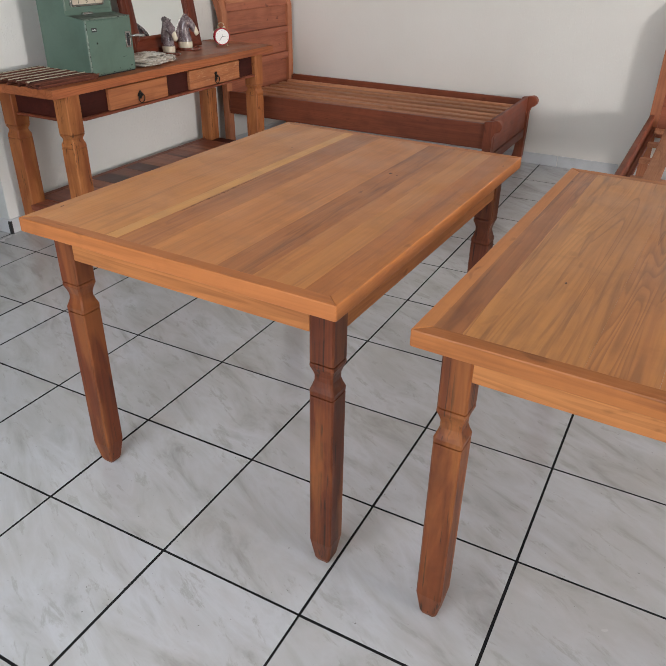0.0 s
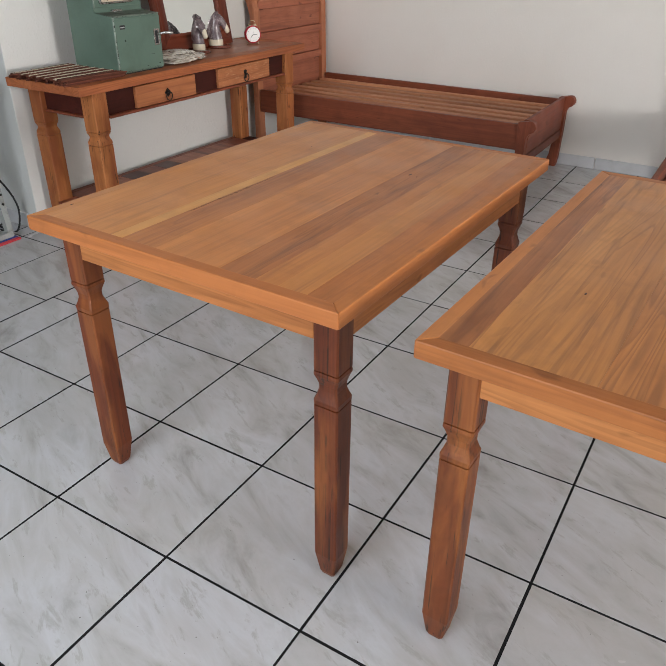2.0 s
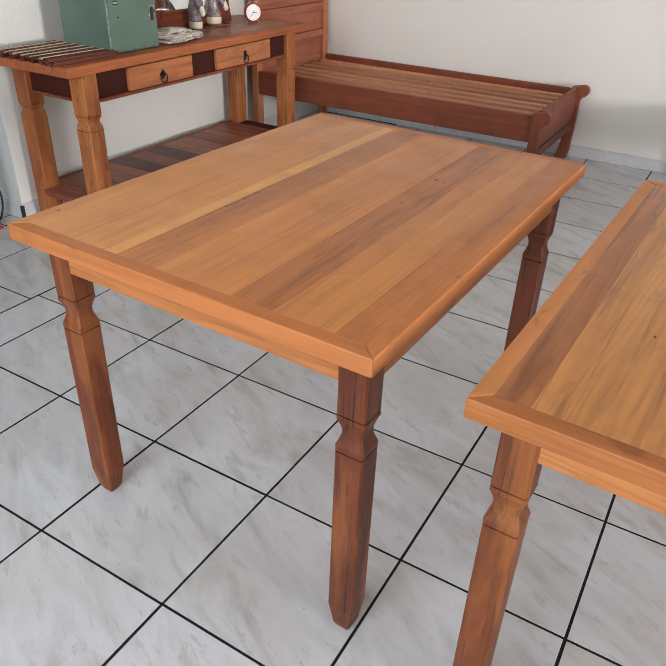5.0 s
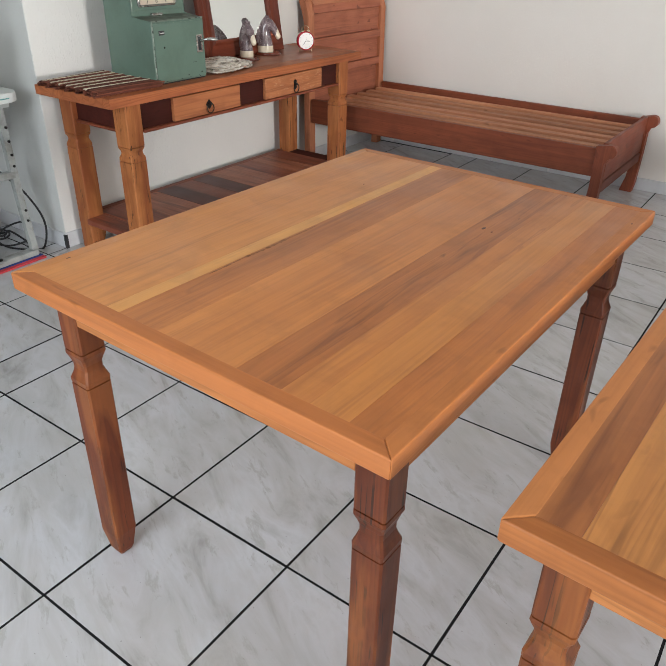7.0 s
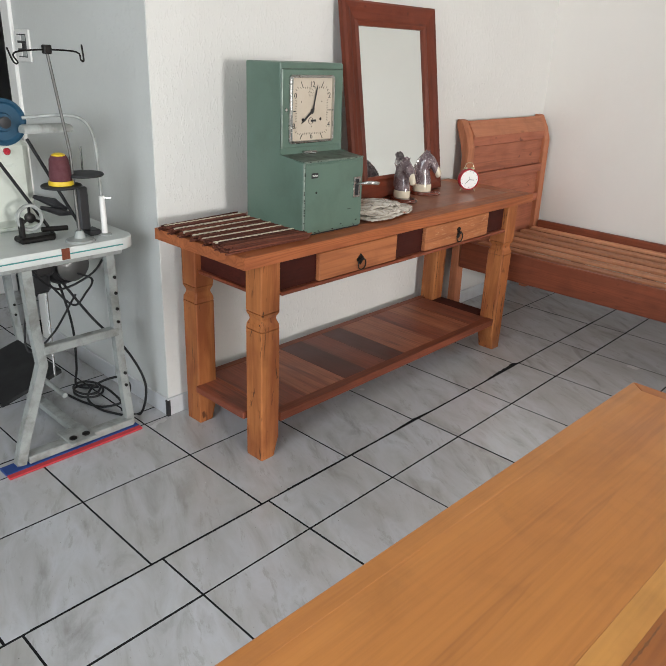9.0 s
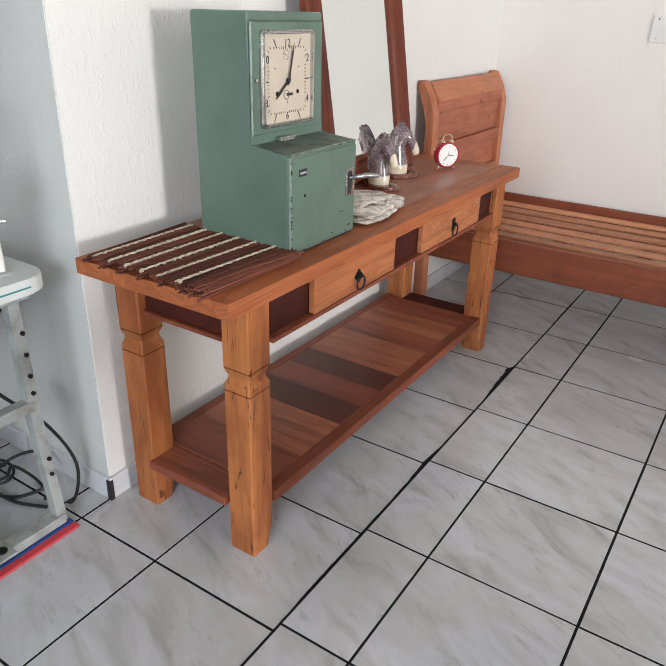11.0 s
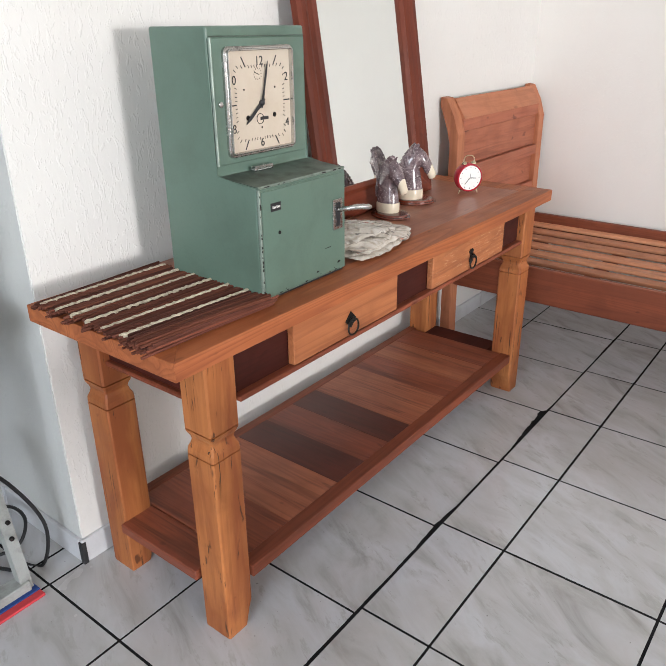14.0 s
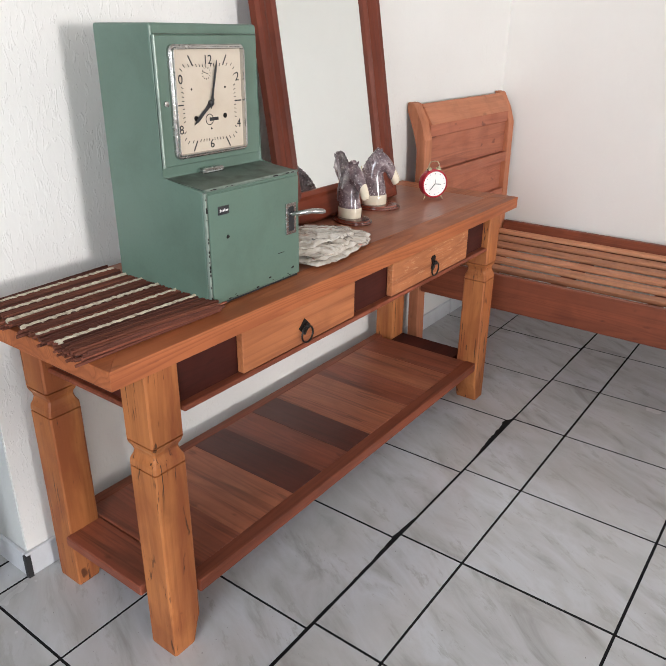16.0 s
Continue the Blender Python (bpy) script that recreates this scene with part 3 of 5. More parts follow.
def dining_table(label, cx, cy, wide, length, top, turn, seams, plank_mats, leg_mat, lx, ly, cross, sides, apron, knots, bark=None):
    t = thing("dining_table", label, "table", cx, cy, 0, turn, group="dining tables")
    X1, Y1 = wide / 2, length / 2
    X0, Y0 = -X1, -Y1
    w, th = 0.033, 0.036
    # mitred border boards
    z0, z1 = top - th, top
    part("border_board", prism([(X0, Y0), (X1, Y0), (X1 - w, Y0 + w), (X0 + w, Y0 + w)], "z", z0, z1, 0.0026), cross, t)
    part("border_board", prism([(X1, Y1), (X0, Y1), (X0 + w, Y1 - w), (X1 - w, Y1 - w)], "z", z0, z1, 0.0026), cross, t)
    part("border_board", prism([(X1, Y0), (X1, Y1), (X1 - w, Y1 - w), (X1 - w, Y0 + w)], "z", z0, z1, 0.0026), sides[1], t)
    part("border_board", prism([(X0, Y1), (X0, Y0), (X0 + w, Y0 + w), (X0 + w, Y1 - w)], "z", z0, z1, 0.0026), sides[0], t)
    edges = [X0 + w - 0.003] + seams + [X1 - w + 0.003]
    for (a, b), m in zip(zip(edges, edges[1:]), plank_mats):
        part("plank", box(a + 0.00015, b - 0.00015, Y0 + w - 0.003, Y1 - w + 0.003, z0 + 0.004, z1 - 0.0002), m, t)
    if bark:
        bx, y0, y1 = bark
        rng = random.Random(5)
        rows = []
        for k in range(61):
            y = y0 + (y1 - y0) * k / 60
            h = (0.0010 + 0.0045 * rng.random() ** 2) * math.sin(math.pi * (k + 0.5) / 61) ** 0.5
            c = bx + 0.004 * noise.noise(Vector((y * 9.0, 2.0, 0)))
            rows.append([(c - h, y, top - 0.0006), (c + h, y, top - 0.0006), (c + 0.8 * h, y, top + 0.0001), (c - 0.8 * h, y, top + 0.0001)])
        part("bark_streak", loft(rows), M_BARK, t, "dark rough bark streak")
    leg = table_leg_mesh(leg_mat)
    for i, (sx, sy) in enumerate(((-1, -1), (1, -1), (1, 1), (-1, 1))):
        ob = new("leg", leg)
        ob.parent = t
        ob.location = (sx * lx, sy * ly, 0.0)
        ob.rotation_euler = (0, 0, radians(90 * i))
    za, zb = top - th - apron, top - th
    part("apron", box(-lx + 0.0305, lx - 0.0305, -ly - 0.027, -ly - 0.004, za, zb, 0.0015), M_APRON, t)
    part("apron", box(-lx + 0.0305, lx - 0.0305, ly + 0.004, ly + 0.027, za, zb, 0.0015), M_APRON, t)
    part("apron", box(lx + 0.004, lx + 0.027, -ly + 0.0305, ly - 0.0305, za, zb, 0.0015), M_APRON_Y, t)
    part("apron", box(-lx - 0.027, -lx - 0.004, -ly + 0.0305, ly - 0.0305, za, zb, 0.0015), M_APRON_Y, t)
    for kx, ky, r in knots:
        bm = lathe([(r, 0), (r * 0.7, 0.0005)], 9, at=(0, 0, 0))
        bmesh.ops.scale(bm, vec=(0.7, 1.6, 1.0), verts=bm.verts)
        bmesh.ops.translate(bm, vec=(kx, ky, top - 0.0003), verts=bm.verts)
        part("knot", bm, M_KNOT, t, "small dark knot")
    return t


mats_a = [M_TOP_A[0], M_TOP_SAP, M_TOP_A[1], M_TOP_A[2], M_TOP_A[3], M_TOP_A[4], M_TOP_A[0], M_TOP_A[5]]
dining_table("honey-coloured solid plank dining table with mitred border", -0.393, 0.301, 0.8894, 1.2044, 0.789, -1.73,
             [-0.183, -0.148, -0.045, 0.138, 0.230, 0.285, 0.355], mats_a, M_LEG, 0.378, 0.514, M_BORDER_X, (M_TOP_A[0], M_BORDER_Y), 0.079,
             [(-0.418, -0.490, 0.0045), (0.425, 0.470, 0.0035), (-0.235, 0.300, 0.0025), (0.165, 0.215, 0.006), (0.190, 0.205, 0.003)], (-0.142, -0.36, -0.02))
dining_table("streaky light brown plank dining table beside its twin", 0.650, 0.2466, 0.88, 1.1778, 0.789, -2.2,
             [-0.355, -0.145, -0.030, 0.130, 0.300], M_TOP_B[:4] + [M_TOP_B[1], M_TOP_B[4]], M_LEG_B, 0.364, 0.507, M_BORDER_B, (M_BORDER_PALE, M_BORDER_PALE), 0.074,
             [(-0.250, -0.250, 0.0035), (-0.405, 0.450, 0.003)])


# ---- console table ----
def console_table():
    t = thing("console_table", "rustic console table with two drawers and slatted lower shelf", "console table", -2.255, 1.77, 0)
    ox, oy = 2.255, -1.77

    def b(x0, x1, y0, y1, z0, z1, bev=0.002):
        return box(x0 + ox, x1 + ox, y0 + oy, y1 + oy, z0, z1, bev)

    Y0, Y1, X0, X1, TOP, UND = 0.865, 2.675, -2.505, -2.005, 0.787, 0.747
    w = 0.09
    part("front_edge_board", prism([(X1 + ox, Y0 + oy), (X1 + ox, Y1 + oy), (X1 - w + ox, Y1 - w + oy), (X1 - w + ox, Y0 + w + oy)], "z", UND, TOP, 0.0012), M_CON_EDGE, t)
    part("end_edge_board", prism([(X0 + ox, Y0 + oy), (X1 + ox, Y0 + oy), (X1 - w + ox, Y0 + w + oy), (X0 + ox, Y0 + w + oy)], "z", UND, TOP, 0.0012), M_CON_EDGE, t)
    part("end_edge_board", prism([(X1 + ox, Y1 + oy), (X0 + ox, Y1 + oy), (X0 + ox, Y1 - w + oy), (X1 - w + ox, Y1 - w + oy)], "z", UND, TOP, 0.0012), M_CON_EDGE, t)
    for a, c in ((X0, -2.37), (-2.37, -2.235), (-2.235, X1 - w)):
        part("top_plank", b(a, c, Y0 + w - 0.0004, Y1 - w + 0.0004, UND + 0.004, TOP - 0.0003, 0.0), M_CON_TOP, t)
    rows = [(0.0, 0.041), (0.006, 0.042), (0.025, 0.042), (0.05, 0.042), (0.075, 0.042), (0.501, 0.042), (0.5015, 0.037), (0.5045, 0.037), (0.505, 0.042), (0.519, 0.041), (0.530, 0.036), (0.540, 0.0335),
            (0.548, 0.035), (0.557, 0.0395), (0.565, 0.042), (0.5655, 0.037), (0.5685, 0.037), (0.569, 0.042), (0.747, 0.042)]
    bm = square_post(rows, 0.004)
    for v in bm.verts:
        if v.co.z < 0.075 and v.co.y > 0:
            v.co.y -= 0.022 * (1 - v.co.z / 0.075) ** 0.8
    leg = mesh_of("leg", bm, M_CON_LEG)
    for i, (x, y) in enumerate(((-2.072, 0.997), (-2.446, 1.000), (-2.060, 2.522), (-2.449, 2.535))):
        ob = new("leg", leg)
        ob.parent = t
        ob.location = (x + ox, y + oy, 0)
        ob.rotation_euler = (0, 0, radians(180 if i > 1 else 0))
    # dark aprons on all sides, with a thin moulding under them
    part("apron", b(-2.064, -2.044, 1.040, 2.480, 0.632, UND), M_DARK, t)
    part("apron", b(-2.482, -2.462, 1.044, 2.502, 0.632, UND), M_DARK, t)
    part("apron", b(-2.404, -2.114, 0.985, 1.005, 0.632, UND), M_DARK, t)
    part("apron", b(-2.406, -2.102, 2.530, 2.550, 0.632, UND), M_DARK, t)
    part("moulding", b(-2.066, -2.022, 1.040, 2.480, 0.620, 0.633, 0.003), M_SHELF_RAIL, t)
    part("moulding", b(-2.404, -2.115, 0.972, 1.005, 0.620, 0.633, 0.003), M_SHELF_RAIL, t)
    for y0, y1 in ((1.216, 1.646), (1.836, 2.312)):
        front = part("drawer", b(-2.042, -2.022, y0, y1, 0.637, 0.738, 0.002), M_DRAWER if y0 < 1.5 else M_DRAWER_WORN, t, "" if y0 < 1.5 else "scuffed drawer front")
        cy = (y0 + y1) / 2 + oy
        cx = -2.022 + ox
        if y0 < 1.5:
            out = [(cy - 0.022, 0.680), (cy, 0.658), (cy + 0.022, 0.680), (cy, 0.702)]
        else:
            out = [(cy - 0.012, 0.664), (cy, 0.655), (cy + 0.012, 0.664), (cy + 0.006, 0.682), (cy + 0.014, 0.698), (cy + 0.004, 0.706), (cy, 0.696), (cy - 0.004, 0.706), (cy - 0.014, 0.698), (cy - 0.006, 0.682)]
        plate = prism(out, "x", cx, cx + 0.003, 0.0004)
        part("pull_plate", plate, M_IRON, front, "black iron pull plate")
        part("pull_ring", ring_torus(0.021, 0.0026, "x", (cx + 0.010, cy, 0.663)), M_IRON, front, "black iron ring", smooth=True)
        part("pull_knob", lathe([(0.002, 0), (0.007, 0.004), (0.007, 0.010), (0.003, 0.014)], 12, axis="x", at=(cx + 0.002, cy, 0.683)), M_IRON, front, smooth=True)
    # lower shelf: cross planks in a frame
    part("shelf_rail", b(-2.0638, -2.022, 1.040, 2.480, 0.138, 0.172, 0.002), M_SHELF_RAIL, t)
    part("shelf_rail", b(-2.49, -2.4562, 1.044, 2.492, 0.138, 0.172, 0.002), M_SHELF_RAIL, t)
    part("shelf_end", b(-2.408, -2.12, 0.945, 1.045, 0.140, 0.168, 0.003), M_SHELF[0], t)
    part("shelf_end", b(-2.408, -2.12, 2.475, 2.575, 0.140, 0.168, 0.003), M_DARK, t)
    ys = [1.047, 1.218, 1.426, 1.556, 1.685, 1.810, 2.038, 2.172, 2.330, 2.473]
    for i, (a, c) in enumerate(zip(ys, ys[1:])):
        part("shelf_plank", b(-2.456, -2.064, a + 0.0002, c - 0.0002, 0.148, 0.1708 + 0.0005 * (i % 3), 0.0006), M_SHELF[(0, 1, 2, 0, 2, 1, 0, 1, 0)[i]], t)
    return t


console_table()


# ---- beds ----
def single_bed(label, x, y, turn, slat_xs, slat_mat, head_up=1.0):
    """A single sleigh bed with its head at local x = 0, its length along +x and its width along y."""
    t = thing("bed_frame", label, "bed", x, y, 0, turn, group="single beds")
    L, W = 2.03, 0.895
    # headboard: two posts that lean back at the top, rails and boards between
    for y0 in (0.0, W - 0.060):
        out = [(0.045, 0.0), (0.095, 0.0), (0.085, 0.5), (0.080, 0.94), (0.055, 1.012), (0.018, 1.080), (-0.011, 1.084), (-0.011, 1.050), (0.03, 0.96), (0.045, 0.9)]
        bm = bmesh.new()
        lo = [bm.verts.new((px + 0.012, y0, pz)) for px, pz in out]
        hi = [bm.verts.new((px + 0.012, y0 + 0.060, pz)) for px, pz in out]
        bm.faces.new(lo)
        bm.faces.new(hi[::-1])
        for i in range(len(out)):
            j = (i + 1) % len(out)
            bm.faces.new((lo[i], lo[j], hi[j], hi[i]))
        bmesh.ops.bevel(bm, geom=bm.edges[:], offset=0.003, segments=1, affect="EDGES")
        part("head_post", bm, M_HEAD_Z, t)
    yb0, yb1 = 0.0602, W - 0.0602
    part("top_rail", prism([(0.088, 0.996), (0.066, 1.030), (0.036, 1.077), (0.012, 1.072), (0.046, 0.999)], "y", yb0, yb1, 0.002), M_HEAD_Y, t)
    for z0, z1, px in ((0.948, 0.998, 0.070), (0.803, 0.946, 0.062), (0.755, 0.801, 0.081), (0.621, 0.753, 0.060), (0.574, 0.619, 0.081), (0.30, 0.572, 0.060)):
        part("headboard_panel" if px < 0.08 else "cross_rail", box(px - 0.022, px + 0.012, yb0, yb1, z0, z1, 0.0015), M_HEAD, t)
    # side rails
    part("side_rail", box(0.108, L - 0.03, 0.004, 0.034, 0.298, 0.446, 0.004), M_BED, t)
    part("side_rail", box(0.108, L - 0.03, W - 0.034, W - 0.004, 0.298, 0.446, 0.004), M_BED, t)
    part("slat_ledge", box(0.108, L - 0.03, 0.036, 0.060, 0.345, 0.372, 0.002), M_BED, t)
    part("slat_ledge", box(0.108, L - 0.03, W - 0.060, W - 0.036, 0.345, 0.372, 0.002), M_BED, t)
    for cx in (0.25, 0.62, 1.0, 1.38, 1.76):
        part("cross_bearer", box(cx, cx + 0.05, 0.061, W - 0.061, 0.373, 0.397, 0.002), M_BED_Y if turn == 0 else M_SLAT, t)
    for a, c in slat_xs:
        part("slat", box(0.112, L - 0.065, a, c, 0.398, 0.414, 0.003), slat_mat, t)
    # footboard: scrolled posts, panel and lower rail
    for y0 in (-0.006, W - 0.044):
        out = [(L - 0.065, 0.46), (L - 0.060, 0.24), (L - 0.072, 0.09), (L - 0.095, 0.0), (L - 0.02, 0.0), (L - 0.012, 0.06), (L - 0.008, 0.25), (L - 0.012, 0.37), (L + 0.004, 0.405)]
        for k in range(9):
            a = radians(-60 + 24 * k)
            out.append((L + 0.006 + 0.036 * math.cos(a), 0.438 + 0.036 * math.sin(a)))
        bm = bmesh.new()
        lo = [bm.verts.new((px - 0.012, y0, pz)) for px, pz in out]
        hi = [bm.verts.new((px - 0.012, y0 + 0.05, pz)) for px, pz in out]
        bm.faces.new(lo)
        bm.faces.new(hi[::-1])
        for i in range(len(out)):
            j = (i + 1) % len(out)
            bm.faces.new((lo[i], lo[j], hi[j], hi[i]))
        bmesh.ops.bevel(bm, geom=[e for e in bm.edges], offset=0.003, segments=1, affect="EDGES")
        part("foot_post", bm, M_BED_Z, t)
    part("footboard", box(L - 0.058, L - 0.034, 0.045, W - 0.045, 0.255, 0.468, 0.004), M_BED_Y, t)
    part("foot_rail", box(L - 0.056, L - 0.030, 0.045, W - 0.045, 0.195, 0.250, 0.003), M_BED_Y, t)
    return t


SLATS = [(0.062, 0.118), (0.172, 0.232), (0.290, 0.350), (0.405, 0.468), (0.530, 0.590), (0.648, 0.708), (0.775, 0.825)]
single_bed("red-brown wooden single bed frame with bare slats", -2.54, 2.748, 0, SLATS, M_SLAT)
single_bed("dark wooden single bed frame with a loose plank", 0.24, 3.685, -90, [(0.12, 0.20), (0.42, 0.50), (0.70, 0.78)], M_SLAT)


# ---- time clock ----
def time_clock():
    t = thing("time_clock", "green enamelled punch time clock with square dial", "time clock", -2.22, 1.333, 0.7875, 0)
    Y0, Y1 = -0.152, 0.152
    XB, XU, XL, HS, HT = -0.155, 0.022, 0.140, 0.258, 0.565
    body = prism([(XB, 0.004), (XL, 0.004), (XL, HS - 0.004), (XU, HS + 0.006), (XU, HT), (XB, HT)], "y", Y0, Y1, 0.005)
    part("case", body, M_GREEN, t)
    part("base_plate", box(XB + 0.004, XL - 0.004, Y0 + 0.004, Y1 - 0.004, 0, 0.005), M_BLACK, t)
    door = part("dial_door", box(XU, XU + 0.006, Y0 + 0.006, Y1 - 0.006, HS + 0.030, HT - 0.022, 0.002), M_GREEN, t)
    part("door_hinge", tube([(XU + 0.005, Y0 + 0.005, HS + 0.03), (XU + 0.005, Y0 + 0.005, HT - 0.022)], 0.0035, 8), M_GREEN_WORN, door)
    part("lower_door", box(XL, XL + 0.004, Y0 + 0.010, Y1 - 0.004, 0.008, HS - 0.012, 0.0015), M_GREEN, t)
    part("edge_bead", tube([(XL + 0.002, Y0 + 0.004, 0.006), (XL + 0.002, Y0 + 0.004, HS - 0.006)], 0.004, 8), M_GREEN_WORN, t)
    part("step_plate", prism([(XU + 0.002, HS + 0.0062), (XL - 0.002, HS - 0.0032), (XL - 0.002, HS - 0.0015), (XU + 0.002, HS + 0.008)], "y", Y0 + 0.006, Y1 - 0.004), M_GREEN_DIRTY, t, "grimy dark green top of the step")
    part("edge_bead", tube([(XL, Y0 + 0.006, HS - 0.003), (XL, Y1 - 0.004, HS - 0.003)], 0.0032, 8), M_GREEN_WORN, t)
    part("edge_bead", tube([(XU + 0.004, Y0 + 0.006, HT - 0.02), (XU + 0.004, Y1 - 0.006, HT - 0.02)], 0.0012, 6), M_GREEN_DIRTY, t)
    # bezel: rounded square steel ring
    cy, cz, h, hz, up = -0.010, 0.409, 0.108, 0.1125, 0.0045
    bm = bmesh.new()
    rings = []
    for inset, x, r in ((0, XU + 0.006, 0.013), (0, XU + 0.012, 0.013), (0.003, XU + 0.015, 0.011), (0.005, XU + 0.015, 0.010), (0.006, XU + 0.019, 0.009), (0.008, XU + 0.0195, 0.006), (0.0095, XU + 0.018, 0.004), (0.010, XU + 0.007, 0.003)):
        ring = []
        for k in range(4):
            for st in range(5):
                a = radians(90 * k + 22.5 * st)
                sx, sz = ((1, 1), (-1, 1), (-1, -1), (1, -1))[k]
                ring.append((x, cy + sx * (h - inset - r) + r * math.cos(a), cz + up + sz * (hz - inset - r) + r * math.sin(a)))
        rings.append(ring)
    loft(rings, bm, closed=False)
    part("bezel", bm, M_STEEL, door, "dull steel bezel", smooth=True)
    dial = part("dial", box(XU + 0.006, XU + 0.0085, cy - h + 0.009, cy + h - 0.009, cz + up - hz + 0.009, cz + up + hz - 0.009), M_DIAL, door, "yellowed square dial")
    X = XU + 0.0088
    marks = bmesh.new()
    g = 0.0985
    for m in range(60):
        a = radians(6 * m)
        s, c = math.sin(a), math.cos(a)
        k = 1 / max(abs(s), abs(c))
        if m % 5 == 0:
            if m in (0, 10, 20, 30, 40, 50):
                continue
            r0, r1, w = 0.76 * g * k, 0.97 * g * k, 0.0014
        else:
            r0, r1, w = 0.74 * g * k, 0.80 * g * k, 0.0008
        d, n = Vector((0, s, c)), Vector((0, c, -s))
        o = Vector((X, cy, cz))
        loft([[o + d * r + n * q + Vector((e, 0, 0)) for q, e in ((-w, 0), (w, 0), (w, 0.0004), (-w, 0.0004))] for r in (r0, r1)], marks)
    part("minute_marks", marks, M_BLACK, dial)
    for text, m in (("12", 0), ("2", 10), ("4", 20), ("6", 30), ("8", 40), ("10", 50)):
        a = radians(6 * m)
        k = 1 / max(abs(math.sin(a)), abs(math.cos(a)))
        bm = lettering(text, 0.026, 0.0003)
        bmesh.ops.translate(bm, vec=(X + 0.0002, cy + 0.87 * g * k * math.sin(a), cz + 0.87 * g * k * math.cos(a)), verts=bm.verts)
        part("numeral", bm, M_BLACK, dial)
    # maker's mark as a plain ring and bar, winding holes, sub dial
    part("maker_mark", ring_torus(0.011, 0.0008, "x", (X, cy - 0.004, cz - 0.034)), M_BLACK, dial)
    part("maker_mark", box(X, X + 0.0006, cy - 0.004, cy + 0.022, cz - 0.037, cz - 0.030), M_BLACK, dial)
    for yy, zz, r in ((-0.043, -0.029, 0.0055), (0.043, -0.029, 0.0055), (-0.051, 0.030, 0.0022), (0.047, 0.030, 0.0022), (0.0, -0.053, 0.0022)):
        part("winding_hole", lathe([(r, 0), (r, 0.0006)], 14, axis="x", at=(X, cy + yy, cz + zz)), M_IRON, dial)
    sub = bmesh.new()
    for m in range(12):
        a = radians(30 * m)
        d = Vector((0, math.sin(a), math.cos(a)))
        o = Vector((X, cy - 0.006, cz + 0.060))
        tube([o + d * 0.010, o + d * 0.013], 0.0006, 4, sub)
    tube([Vector((X, cy - 0.017, cz + 0.064)), Vector((X, cy - 0.001, cz + 0.058))], 0.0008, 4, sub)
    part("seconds_dial", sub, M_BLACK, dial)
    for name, ang, length, w in (("hour_hand", 231, 0.066, 0.0036), ("minute_hand", 14, 0.088, 0.0026)):
        a = radians(ang)
        d, n = Vector((0, math.sin(a), math.cos(a))), Vector((0, math.cos(a), -math.sin(a)))
        o = Vector((X + (0.003 if name == "hour_hand" else 0.005), cy, cz))
        rows = [(-0.012, 0.6 * w), (0.0, 1.5 * w), (0.35 * length, w), (0.75 * length, 1.15 * w), (length, 0.25 * w)]
        bm = loft([[o + d * r + n * q + Vector((e, 0, 0)) for q, e in ((-ww, 0), (ww, 0), (ww, 0.0008), (-ww, 0.0008))] for r, ww in rows])
        part(name, bm, M_BLACK, dial)
    part("hand_boss", lathe([(0.006, 0), (0.006, 0.007), (0.003, 0.009)], 14, axis="x", at=(X, cy, cz)), M_BLACK, dial)
    # lock, card slot, name strip, badge, lever and scratches
    part("lock", lathe([(0.006, 0), (0.006, 0.004), (0.004, 0.005)], 14, axis="x", at=(XU + 0.006, Y0 + 0.022, cz + 0.005)), M_STEEL, door, "steel lock", smooth=True)
    strip = part("name_strip", box(XU + 0.006, XU + 0.024, -0.054, 0.008, HS + 0.006, HS + 0.018, 0.003), M_STEEL, t, "steel name strip")
    part("strip_bar", box(XU + 0.0242, XU + 0.0246, -0.046, 0.0, HS + 0.0095, HS + 0.0115), M_GREYMETAL, strip)
    part("card_slot", box(XU + 0.030, XU + 0.048, 0.040, 0.086, HS - 0.001, HS + 0.0035), M_BLACK, t, "black card slot")
    part("card_slot", box(XU + 0.030, XU + 0.048, -0.090, -0.060, HS - 0.001, HS + 0.0035), M_BLACK, t)
    badge = part("badge", box(XL + 0.004, XL + 0.0062, -0.116, -0.084, 0.200, 0.218, 0.0008), M_BLACK, t, "small black badge")
    for k in range(6):
        part("badge_bar", box(XL + 0.0062, XL + 0.0066, -0.1115 + 0.0042 * k, -0.1090 + 0.0042 * k, 0.2065, 0.2105 + 0.0018 * (k % 3 == 0)), M_WHITE, badge)
    part("screw", lathe([(0.0045, 0), (0.003, 0.002)], 10, axis="x", at=(XL + 0.004, -0.090, 0.150)), M_IRON, t)
    part("scratch", box(XL + 0.004, XL + 0.0044, 0.070, 0.092, 0.073, 0.0745), M_IRON, t)
    plate = part("lever_plate", box(XL + 0.004, XL + 0.008, 0.098, 0.134, 0.112, 0.186, 0.001), M_STEEL, t, "steel lever plate")
    part("lever_slot", box(XL + 0.008, XL + 0.0085, 0.106, 0.124, 0.120, 0.178), M_BLACK, plate)
    part("lever", tube(curve_points([(XL - 0.003, 0.115, 0.158), (XL + 0.030, 0.118, 0.165), (XL + 0.055, 0.135, 0.170), (XL + 0.070, 0.165, 0.166)], 5), [0.006] * 8 + [0.0065] * 7 + [0.004], 10), M_STEEL, plate, "steel punch lever", smooth=True)
    rng = random.Random(4)
